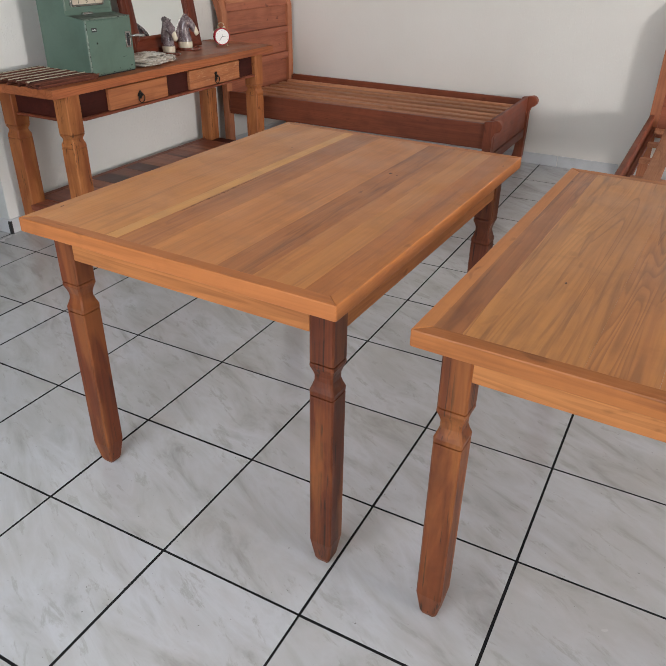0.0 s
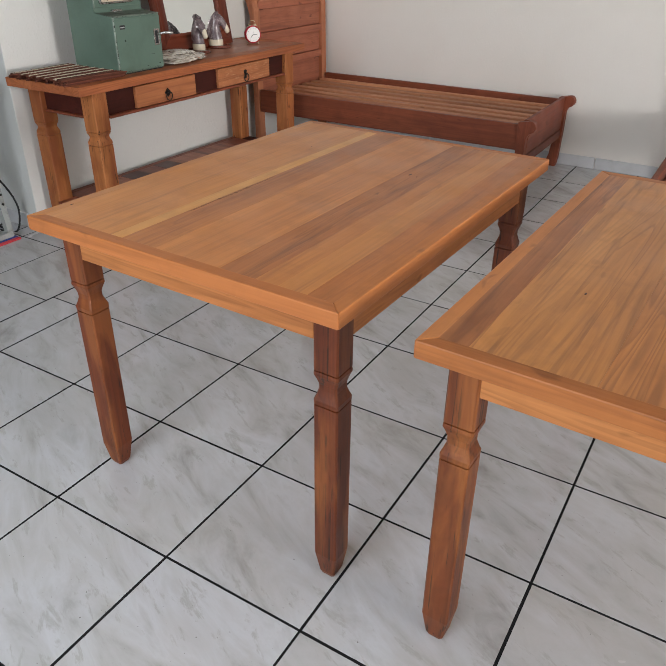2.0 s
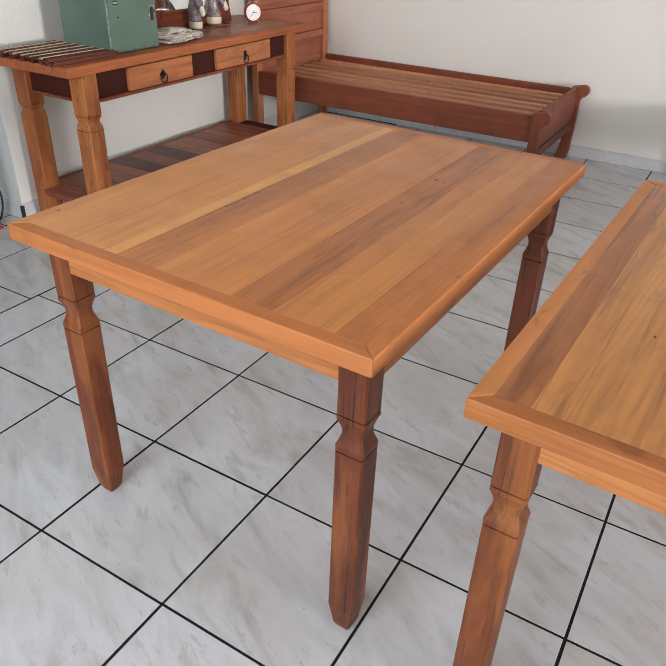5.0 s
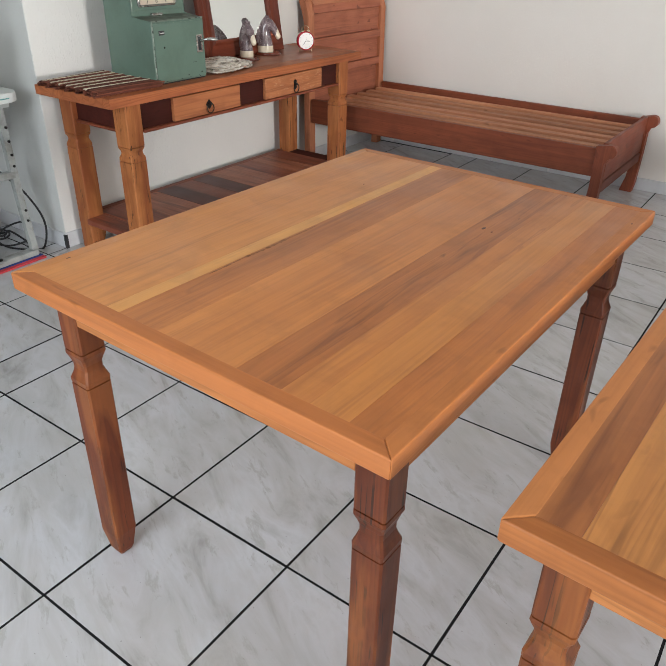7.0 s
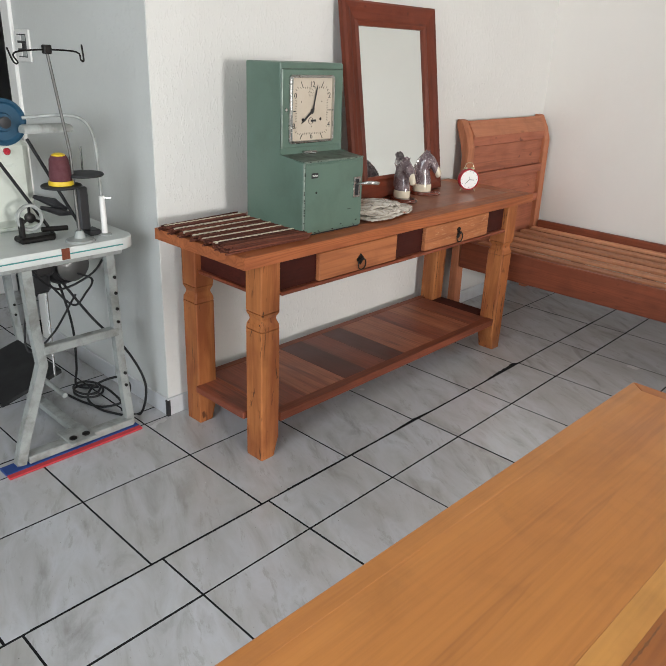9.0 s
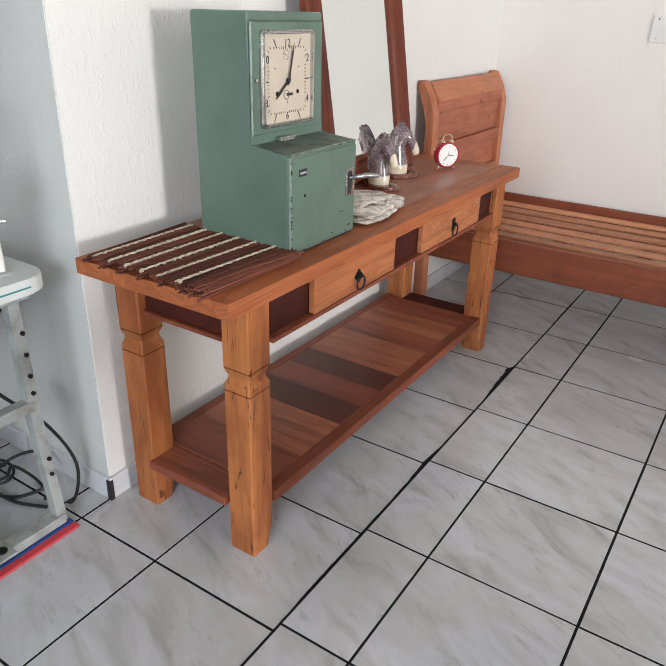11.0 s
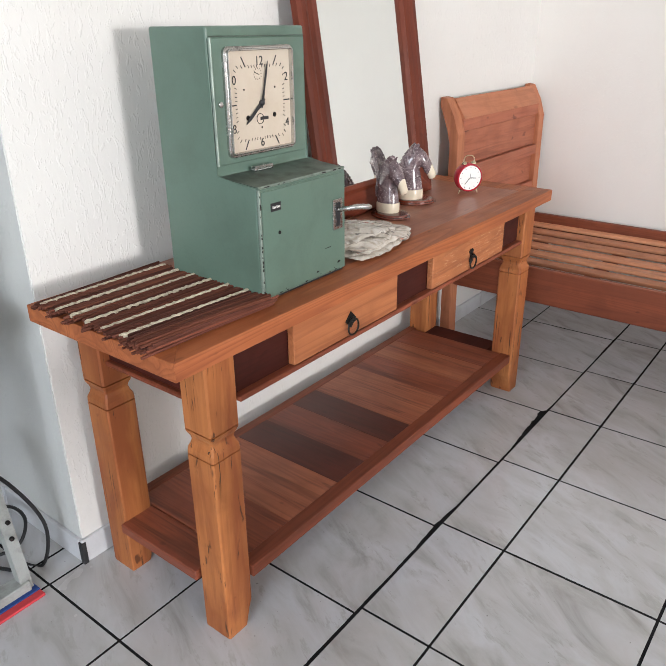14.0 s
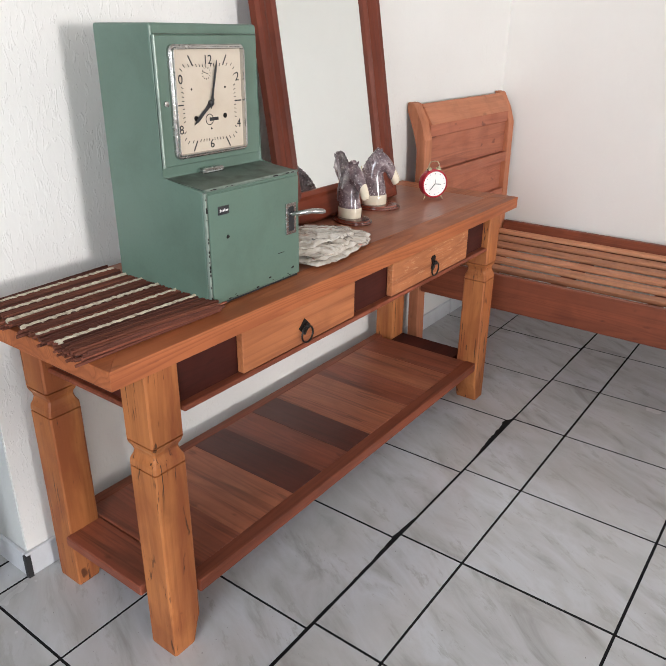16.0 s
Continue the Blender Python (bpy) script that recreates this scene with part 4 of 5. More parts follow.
    for k in range(12):
        y, z = Y0 + 0.012 + rng.random() * 0.28, 0.010 + rng.random() ** 3 * 0.03
        s = 0.0012 + 0.0025 * rng.random()
        part("paint_chip", box(XL + 0.004, XL + 0.0043, y, y + 2.5 * s, z, z + s), M_IRON, t)
    for k in range(14):
        z, s = 0.012 + 0.225 * rng.random(), 0.001 + 0.0022 * rng.random()
        part("paint_chip", box(XL + 0.0055, XL + 0.0064, Y0 + 0.002, Y0 + 0.002 + 1.4 * s, z, z + 2.6 * s), M_IRON, t)
    for k in range(10):
        y, s = Y0 + 0.015 + 0.27 * rng.random(), 0.0009 + 0.0018 * rng.random()
        part("paint_chip", box(XL + 0.0022, XL + 0.0035, y, y + 4 * s, HS - 0.004, HS - 0.004 + s), M_IRON, t)
    return t


time_clock()


# ---- leaning mirror ----
def mirror():
    t = new("mirror")
    tagged(t, "tall mirror in a reddish moulded wooden frame, leaning on wall", "mirror")
    t.matrix_world = pose(-2.385, 2.088, 0.788, 0, -9.2, 0)
    w, h, f = 0.314, 0.808, 0.095
    prof = [(0.0, 0.0), (0.0, 0.022), (0.010, 0.030), (0.030, 0.030), (0.044, 0.024), (0.070, 0.020), (0.082, 0.027), (f, 0.018), (f, 0.0)]

    def side(p, q, inward):
        """Moulding along p-q; inward: direction to the glass, with mitred ends."""
        d = (Vector(q) - Vector(p)).normalized()
        i = Vector(inward)
        rings = []
        for end, sgn in ((Vector(p), 1), (Vector(q), -1)):
            rings.append([end + i * a + d * (a * sgn) + Vector((b, 0, 0)) for a, b in prof])
        return loft(rings)

    part("frame_side", side((0, -w, 0), (0, -w, h), (0, 1, 0)), M_MIRFRAME, t)
    part("frame_side", side((0, w, h), (0, w, 0), (0, -1, 0)), M_MIRFRAME, t)
    part("frame_top", side((0, -w, h), (0, w, h), (0, 0, -1)), M_MIRFRAME_Y, t)
    part("frame_bottom", side((0, w, 0), (0, -w, 0), (0, 0, 1)), M_MIRFRAME_Y, t)
    part("mirror_glass", box(0.004, 0.010, -w + f - 0.01, w - f + 0.01, f - 0.01, h - f + 0.01), M_MIRROR, t, "silvered mirror glass")
    return t


mirror()


# ---- small things on the console ----
M_GLOSSBASE = wood("varnished_base_wood", (0.16, 0.036, 0.018), (0.10, 0.022, 0.012), (0.05, 0.012, 0.007), "x", 0.08, 0.6, coat=0.6)


def horse_head(label, x, y, turn, scale):
    """Carved stone horse head on an oval base, one mesh."""
    bm = bmesh.new()
    count = 16

    def ring(c, d, a, b, up=(0, 1, 0)):
        d, s = Vector(d).normalized(), Vector(up)
        u = d.cross(s).normalized()
        return [Vector(c) + s * (b * math.cos(2 * math.pi * i / count)) + u * (a * math.sin(2 * math.pi * i / count)) for i in range(count)]

    def slices(rows):
        """Skin through cuts, each from an under point to an over point in the xz plane, with a half thickness."""
        rings = []
        for (ux, uz), (vx, vz), thick in rows:
            c, d = Vector(((ux + vx) / 2, 0, (uz + vz) / 2)), Vector(((vx - ux) / 2, 0, (vz - uz) / 2))
            rings.append([c + d * math.cos(2 * math.pi * i / count) + Vector((0, thick * math.sin(2 * math.pi * i / count), 0)) for i in range(count)])
        return loft(rings, bm)

    # chest, arched neck, cheek and face
    slices([((0.034, 0.046), (-0.050, 0.046), 0.033), ((0.031, 0.070), (-0.053, 0.072), 0.031), ((0.026, 0.094), (-0.052, 0.105), 0.027), ((0.021, 0.112), (-0.044, 0.140), 0.024),
            ((0.025, 0.121), (-0.028, 0.168), 0.023), ((0.031, 0.117), (-0.006, 0.187), 0.023), ((0.035, 0.108), (0.018, 0.188), 0.024), ((0.038, 0.102), (0.038, 0.172), 0.0225),
            ((0.044, 0.098), (0.052, 0.152), 0.018), ((0.048, 0.093), (0.062, 0.134), 0.0155)])
    a = len(bm.faces)
    slices([((0.0475, 0.0935), (0.0615, 0.1345), 0.0158), ((0.052, 0.085), (0.072, 0.113), 0.0145), ((0.056, 0.079), (0.078, 0.099), 0.0142), ((0.062, 0.078), (0.077, 0.088), 0.008)])
    for side in (-1, 1):
        tube([(0.004, side * 0.012, 0.180), (0.008, side * 0.014, 0.188), (0.017, side * 0.013, 0.197)], [0.006, 0.005, 0.0015], 8, bm)
        lathe([(0.001, -0.003), (0.0045, -0.001), (0.0045, 0.001), (0.001, 0.003)], 8, bm, axis="y", at=(0.038, side * 0.0215, 0.152))
    # mane: overlapping locks down the crest
    for k in range(10):
        f = k / 9
        px, pz = -0.055 + 0.046 * f ** 2.2, 0.085 + 0.104 * f
        for side in (-1, 1):
            tube([(px + 0.014, side * 0.004, pz + 0.006), (px + 0.004, side * 0.011, pz - 0.004), (px + 0.008, side * 0.019, pz - 0.024)], [0.0085, 0.0075, 0.002], 7, bm)
    c = len(bm.faces)
    slices([((0.034, 0.014), (-0.050, 0.014), 0.033), ((0.036, 0.018), (-0.052, 0.018), 0.035), ((0.036, 0.044), (-0.052, 0.044), 0.035), ((0.034, 0.0475), (-0.050, 0.0475), 0.0335)])
    d = len(bm.faces)
    v0 = len(bm.verts)
    lathe([(0.054, 0.0), (0.057, 0.003), (0.056, 0.007), (0.051, 0.008), (0.051, 0.010), (0.049, 0.014), (0.044, 0.015)], 24, bm, at=(0.004, 0, 0))
    bm.verts.ensure_lookup_table()
    bmesh.ops.scale(bm, vec=(1.35, 1.0, 1.0), verts=bm.verts[v0:])
    bm.faces.ensure_lookup_table()
    for i, f in enumerate(bm.faces):
        f.material_index = 1 if a <= i < a + 3 * count + 2 or c <= i < d else 2 if i >= d else 0
    bmesh.ops.scale(bm, vec=(scale, scale, scale), verts=bm.verts)
    ob = single("horse_figurine", bm, [M_STONE, M_CREAM, M_GLOSSBASE], label, "figurine", x, y, 0.787, turn, smooth=True, group="horse figurines")
    return ob


horse_head("polished purple mottled stone horse head on wooden base", -2.285, 2.0, -12, 0.95)
horse_head("larger purple stone horse head with cream muzzle", -2.325, 2.205, 40, 1.0)


M_BRASS = paint("brassy_steel", (0.62, 0.52, 0.36), 0.25, 0.95, amount=0.2, scale=20)


def alarm_clock():
    t = thing("alarm_clock", "small red twin-foot alarm clock with white face", "alarm clock", -2.236, 2.440, 0.787, -35)
    part("case", lathe([(0.030, -0.022), (0.042, -0.018), (0.045, -0.010), (0.045, 0.012), (0.043, 0.016), (0.040, 0.017), (0.039, 0.013)], 32, axis="x", at=(0, 0, 0.052)), M_RED, t, "red enamelled case", smooth=True)
    face = part("face", lathe([(0.039, 0.0), (0.039, 0.0138)], 32, axis="x", at=(0, 0, 0.052)), M_WHITE, t, "white clock face")
    for ang, ln, w in ((222, 0.026, 0.0011), (95, 0.021, 0.0012), (5, 0.014, 0.0005)):
        a = radians(ang)
        part("hand", tube([(0.0145, 0, 0.052), (0.0145, ln * math.sin(a), 0.052 + ln * math.cos(a))], w, 6), M_BLACK, face)
    ticks = bmesh.new()
    for k in range(12):
        a = radians(30 * k)
        tube([(0.014, 0.031 * math.sin(a), 0.052 + 0.031 * math.cos(a)), (0.014, 0.035 * math.sin(a), 0.052 + 0.035 * math.cos(a))], 0.0008, 4, ticks)
    part("hour_marks", ticks, M_BLACK, face)
    for s in (-1, 1):
        part("foot", tube([(0, s * 0.024, 0.020), (0.006, s * 0.034, 0.0012)], [0.004, 0.002], 8), M_BRASS, t)
        part("bell", lathe([(0.009, 0), (0.008, 0.005), (0.005, 0.008), (0.001, 0.009)], 16, at=(0, s * 0.016, 0.0945)), M_BRASS, t, smooth=True)
    part("handle", tube(curve_points([(0, -0.020, 0.101), (0, -0.012, 0.119), (0, 0.012, 0.119), (0, 0.020, 0.101)], 5), 0.0018, 6), M_BRASS, t, smooth=True)
    t.scale = (1.12, 1.12, 1.12)
    return t


alarm_clock()


def cloth_fold(a, b, thick, seed, droop):
    """One folded layer of cloth: a soft flat pad with creases running across it and a rolled rim."""
    bm = bmesh.new()
    nu, nv = 40, 52
    off = Vector((seed * 5.3, seed * 2.7, 0))

    def at(u, v, top):
        m, r = max(abs(u), abs(v)), (abs(u) ** 4 + abs(v) ** 4) ** 0.25
        if r > 0:
            u, v = u * m / r, v * m / r
        p = Vector((u * 2.4, v * 3.2, 0)) + off
        x, y = u * a + 0.010 * noise.noise(p * 1.3), v * b + 0.012 * noise.noise(p * 1.1 + Vector((4, 9, 0)))
        rim = max(0.0, 1 - m ** 6) ** 0.5
        crease = 0.0055 * noise.noise(Vector((p.x * 0.9 - p.y * 1.5, p.y * 0.35 + p.x * 0.3, seed))) + 0.0025 * noise.noise(p * 3.1)
        base = 0.5 * thick - droop * (u * u * 0.4 + v * v * 0.6) + crease
        return x, y, base + (0.5 if top else -0.5) * thick * rim

    rows = {top: [[bm.verts.new(at(2 * i / nu - 1, 2 * j / nv - 1, top)) for j in range(nv + 1)] for i in range(nu + 1)] for top in (True, False)}
    for top, g in rows.items():
        for i in range(nu):
            for j in range(nv):
                q = (g[i][j], g[i + 1][j], g[i + 1][j + 1], g[i][j + 1])
                bm.faces.new(q if top else q[::-1])
    bmesh.ops.remove_doubles(bm, verts=bm.verts, dist=0.0004)
    return bm


def bagged_cloth():
    t = thing("cloth_bag", "crumpled clear plastic bag of folded cream cloth", "plastic bag", -2.175, 1.690, 0.7872, 6)
    for k, (a, b, thick, dx, dy, turn, droop) in enumerate(((0.112, 0.170, 0.015, 0.0, 0.0, 4, 0.004), (0.104, 0.160, 0.015, -0.004, -0.004, -5, 0.006), (0.098, 0.140, 0.014, -0.008, -0.018, 9, 0.007), (0.082, 0.115, 0.012, -0.012, -0.034, -14, 0.008))):
        ob = part("cloth_fold", cloth_fold(a, b, thick, k + 1, droop), M_FILM, t, smooth=True)
        ob.matrix_parent_inverse.identity()
        ob.matrix_basis = pose(dx, dy, 0.003 + 0.0125 * k, 2.0 * (k % 2), 1.5 * (k % 3 - 1), turn)
    return t


bagged_cloth()


def placemats():
    """Woven twig mats in a fanned pile: each twig and yarn band its own piece."""
    rng = random.Random(11)
    t = thing("placemat", "pile of brown twig placemats with cream yarn bands", "placemat", -2.255, 1.022, 0.7872, 0)
    # twigs run along y, bands of them side by side in x
    for layer in range(4):
        for k in range(56):
            x = -0.205 + 0.0072 * k + rng.uniform(-0.002, 0.002) + 0.004 * layer
            if layer < 3 and (k % 9 not in (0, 1) and k < 46):
                continue
            l0 = -0.168 + rng.uniform(-0.014, 0.012)
            l1 = 0.165 + rng.uniform(-0.012, 0.016)
            skew = rng.uniform(-0.004, 0.004) + 0.02 * (k - 14) / 56 * (0.3 + 0.2 * layer)
            z = 0.0033 + 0.0062 * layer + rng.uniform(-0.0006, 0.0008)
            r = rng.uniform(0.0024, 0.0036)
            twig = tube([(x - skew, l0, z), (x - 0.3 * skew + rng.uniform(-0.0012, 0.0012), (l0 + l1) / 2, z + rng.uniform(-0.0005, 0.0012)), (x + skew, l1, z)], r, 6)
            part("twig", twig, M_TWIG_Y, t)
    for k, x in enumerate((-0.165, -0.108, -0.052, 0.004, 0.062, 0.122)):
        bm = bmesh.new()
        rings = []
        for j in range(41):
            y = -0.168 + 0.0084 * j
            a = x + 0.012 * (y / 0.168) * (k / 6) + 0.0015 * math.sin(j * 2.1 + k)
            hw = 0.0050 + 0.0012 * math.sin(j * 3.3 + 2 * k) + 0.0008 * math.sin(j * 1.7)
            z = 0.0238 + 0.0008 * (j % 2)
            rings.append([(a - hw, y, z - 0.004), (a + hw, y, z - 0.004), (a + hw * 0.8, y, z + 0.002), (a, y, z + 0.0035), (a - hw * 0.8, y, z + 0.002)])
        part("yarn_band", loft(rings, bm), M_YARN, t, "cream yarn band")
    return t


M_TWIG_Y = wood("brown_twig_long", (0.20, 0.062, 0.034), (0.095, 0.026, 0.016), (0.04, 0.015, 0.01), "y", 0.7, 0.6, tone=0.4, coat=0)
placemats()


# ---- sewing machine ----
SH0, SH1, SHZ = 0.525, 0.688, 1.120


def sewing_machine():
    t = thing("sewing_machine", "industrial sewing machine on a grey steel stand", "sewing machine", -3.1, 0.530, 0.0)
    ox, oy = 3.1, -0.55

    def P(x, y, z):
        return (x + ox, y + oy, z)

    def b(x0, x1, y0, y1, z0, z1, bev=0.003):
        return box(x0 + ox, x1 + ox, y0 + oy, y1 + oy, z0, z1, bev)

    # table top with rounded corners
    out = []
    for cx, cy, a0 in ((-2.58, 0.765, 0), (-3.60, 0.765, 90), (-3.60, 0.30, 180), (-2.58, 0.30, 270)):
        for s in range(6):
            a = radians(a0 + 18 * s)
            out.append((cx + ox + 0.06 * math.cos(a), cy + oy + 0.06 * math.sin(a)))
    top = part("table_top", prism(out, "z", 0.725, 0.765, 0.004), M_LAMINATE, t, "worn white laminate top")
    part("edge_stripe", b(-2.5205, -2.5185, 0.30, 0.765, 0.742, 0.746, 0), M_GREEN_TAPE, top, "teal edge stripe")
    part("tape", b(-2.5208, -2.518, 0.545, 0.572, 0.727, 0.764, 0), M_BED, top, "brown tape patch")
    # stand: two splayed end frames with feet and cross bars
    for x in (-2.575, -3.55):
        fr = part("end_frame", tube([P(x, 0.735, 0.722), P(x, 0.745, 0.30), P(x, 0.765, 0.012)], 0.021, 4), M_GREYMETAL, t)
        part("front_leg", tube([P(x, 0.44, 0.722), P(x, 0.445, 0.50), P(x, 0.455, 0.36), P(x, 0.36, 0.10), P(x, 0.335, 0.012)], 0.023, 4), M_GREYMETAL, t)
        part("cross_bar", b(x - 0.018, x + 0.018, 0.46, 0.745, 0.395, 0.425), M_GREYMETAL, t)
        part("foot_bar", b(x - 0.025, x + 0.025, 0.36, 0.77, 0.012, 0.040), M_GREYMETAL, t)
        part("top_bar", b(x - 0.02, x + 0.02, 0.33, 0.78, 0.700, 0.724), M_GREYMETAL, t)
        for z in (0.45, 0.50, 0.56, 0.24, 0.19, 0.62):
            part("bolt", lathe([(0.006, 0), (0.006, 0.006), (0.003, 0.008)], 8, axis="x", at=P(x + 0.018, 0.742 if z > 0.3 else 0.752, z)), M_IRON, fr)
    part("stretcher", b(-3.53, -2.60, 0.56, 0.60, 0.014, 0.040), M_GREYMETAL, t)
    part("bolt_plate", b(-2.64, -2.52, 0.50, 0.60, 0.040, 0.047), M_GREYMETAL, t)
    for by in (0.525, 0.575):
        part("bolt", lathe([(0.014, 0), (0.014, 0.006), (0.008, 0.008)], 10, at=P(-2.555, by, 0.046)), M_IRON, t)
    # foot pedal
    ped = prism([(0.18, 0.10), (0.42, 0.17), (0.42, 0.185), (0.18, 0.115)], "x", -3.25 + ox, -2.85 + ox)
    bmesh.ops.translate(ped, vec=(0, 0.22 + oy, 0), verts=ped.verts)
    part("pedal", ped, M_RUBBER, t, "black treadle pedal")
    part("pedal_bar", tube([P(-3.3, 0.60, 0.13), P(-2.66, 0.56, 0.17)], 0.010, 8), M_GREYMETAL, t)
    part("pitman_rod", tube([P(-2.82, 0.60, 0.18), P(-2.80, 0.60, 0.66)], 0.005, 6), M_STEEL, t)
    # motor hung under the top
    motor = part("motor", lathe([(0.03, -0.13), (0.070, -0.12), (0.080, -0.05), (0.080, 0.04), (0.065, 0.07), (0.03, 0.08)], 20, axis="x", at=P(-2.80, 0.655, 0.64)), M_BLACK, t, smooth=True)
    part("motor_cap", lathe([(0.062, 0), (0.06, 0.02), (0.03, 0.035), (0.008, 0.037)], 20, axis="x", at=P(-2.72, 0.665, 0.645)), M_POLE, motor, "dull grey round motor cover", smooth=True)
    part("motor_bracket", b(-2.90, -2.74, 0.56, 0.68, 0.690, 0.724), M_IRON, t)
    part("switch_box", b(-2.72, -2.65, 0.50, 0.575, 0.635, 0.715, 0.012), M_BLACK, t, "black motor switch box")
    part("oil_pan", b(-3.40, -2.86, 0.36, 0.64, 0.655, 0.722, 0.01), M_BLACK, t, "black oil pan")
    part("clutch", b(-2.79, -2.70, 0.50, 0.58, 0.56, 0.68, 0.012), M_BLACK, t)
    # machine head: bed, arm, pillar
    part("machine_bed", b(-3.45, -2.82, 0.34, 0.62, 0.766, 0.785, 0.006), M_MACHINE, t)
    part("pillar", b(-2.99, -2.78, 0.40, 0.60, 0.785, 1.09, 0.03), M_MACHINE, t)
    part("arm", b(-3.44, -2.97, 0.42, 0.58, 0.95, 1.09, 0.03), M_MACHINE, t)
    part("needle_head", b(-3.46, -3.36, 0.43, 0.57, 0.82, 1.07, 0.02), M_MACHINE, t)
    wheel = part("hand_wheel", lathe([(0.008, 0.0), (0.066, 0.0), (0.072, 0.006), (0.072, 0.024), (0.062, 0.028), (0.056, 0.020), (0.030, 0.020), (0.026, 0.030), (0.010, 0.030)], 32, axis="x", at=P(-2.72, 0.487, 1.145)), M_BLUE, t, "blue hand wheel", smooth=True)
    part("wheel_hub", lathe([(0.018, 0), (0.018, 0.012), (0.010, 0.014)], 16, axis="x", at=P(-2.692, 0.487, 1.145)), M_BLACK, wheel, smooth=True)
    part("shaft", tube([P(-2.86, 0.487, 1.04), P(-2.72, 0.487, 1.145)], 0.02, 10), M_IRON, t)
    part("drive_belt", tube([P(-2.70, 0.555, 1.09), P(-2.68, 0.70, 0.78)], 0.006, 6), M_RUBBER, t, "black drive belt")
    part("drive_belt", tube([P(-2.70, 0.43, 1.07), P(-2.68, 0.60, 0.77)], 0.006, 6), M_RUBBER, t, "black drive belt")
    part("red_knob", lathe([(0.010, 0), (0.012, 0.012), (0.006, 0.022)], 14, axis="x", at=P(-2.78, 0.515, 1.045)), M_RED, t, "red plastic knob", smooth=True)
    # bobbin winder beside the belt
    part("bobbin_winder", ring_torus(0.040, 0.007, "x", P(-2.66, 0.515, 0.845)), M_GREYMETAL, t, "grey bobbin winder wheel", smooth=True)
    part("winder_hub", lathe([(0.016, -0.006), (0.016, 0.010), (0.008, 0.014)], 14, axis="x", at=P(-2.66, 0.515, 0.845)), M_IRON, t, smooth=True)
    for a in (90, 210, 330):
        part("winder_spoke", tube([P(-2.66, 0.515, 0.845), P(-2.66, 0.515 + 0.038 * math.cos(radians(a)), 0.845 + 0.038 * math.sin(radians(a)))], 0.005, 6), M_IRON, t)
    part("winder_post", b(-2.675, -2.645, 0.478, 0.490, 0.766, 0.850, 0.003), M_IRON, t)
    part("winder_base", b(-2.69, -2.63, 0.465, 0.585, 0.766, 0.786, 0.006), M_IRON, t)
    part("winder_bar", tube([P(-2.66, 0.55, 0.800), P(-2.65, 0.635, 0.796)], 0.009, 8), M_IRON, t)
    part("belt_guard", tube([P(-2.72, 0.56, 0.90), P(-2.70, 0.62, 0.875), P(-2.69, 0.66, 0.85)], [0.006, 0.016, 0.004], 8), M_BLACK, t)
    part("belt_guard", tube([P(-2.72, 0.58, 0.86), P(-2.70, 0.64, 0.84), P(-2.69, 0.68, 0.83)], [0.006, 0.014, 0.004], 8), M_BLACK, t)
    # thread stand: pole, two plates, guides
    pole = part("thread_pole", tube([P(-2.575, 0.64, 0.766), P(-2.575, 0.635, 1.06), P(-2.575, 0.595, 1.362)], 0.005, 8), M_POLE, t, "thin steel thread pole")
    part("pole_foot", lathe([(0.050, 0), (0.046, 0.006), (0.020, 0.012), (0.012, 0.035)], 20, at=P(-2.575, 0.64, 0.765)), M_GREYMETAL, t, smooth=True)
    part("thread_arm", tube(curve_points([P(-2.575, 0.477, 1.365), P(-2.575, 0.493, 1.325), P(-2.575, 0.505, 1.325), P(-2.575, 0.493, 1.345), P(-2.575, 0.515, 1.356), P(-2.575, 0.595, 1.362), P(-2.575, 0.690, 1.358), P(-2.575, 0.703, 1.335), P(-2.575, 0.712, 1.335), P(-2.575, 0.709, 1.38)], 4), 0.0028, 6), M_IRON, pole)
    part("arm_clamp", b(-2.586, -2.564, 0.584, 0.608, 1.350, 1.376), M_IRON, pole)
    for y, z in ((0.595, 0.950), (0.675, 0.980)):
        part("spool_plate", lathe([(0.004, 0), (0.062, 0.0), (0.064, 0.004), (0.062, 0.008), (0.006, 0.009)], 24, at=P(-2.575, y, z)), M_RUBBER, pole, "round black spool plate", smooth=True)
    part("spool_pin", tube([P(-2.60, 0.685, 0.985), P(-2.60, 0.685, 1.070)], 0.0035, 6), M_STEEL, pole)
    cone = part("thread_spool", lathe([(0.034, 0.012), (0.035, 0.03), (0.030, 0.08), (0.024, 0.092)], 24, at=P(-2.575, 0.595, 0.958)), M_THREAD, pole, "maroon thread spool", smooth=True)
    part("spool_base", lathe([(0.039, 0.0), (0.040, 0.006), (0.037, 0.014)], 24, at=P(-2.575, 0.595, 0.958)), M_YELLOW, cone, smooth=True)
    part("spool_cap", lathe([(0.020, 0.090), (0.021, 0.096), (0.012, 0.100)], 20, at=P(-2.575, 0.595, 0.958)), M_YELLOW, cone, smooth=True)
    # bent lamp arm and its long shade
    part("lamp_arm", tube(curve_points([P(-2.60, 0.745, 0.766), P(-2.60, 0.742, 0.95), P(-2.60, 0.735, 1.09), P(-2.605, 0.705, 1.152), P(-2.62, 0.64, 1.168), P(-2.68, 0.54, 1.158)], 6), 0.0055, 10), M_GREYMETAL, t, "chipped white lamp arm", smooth=True)
    shade = []
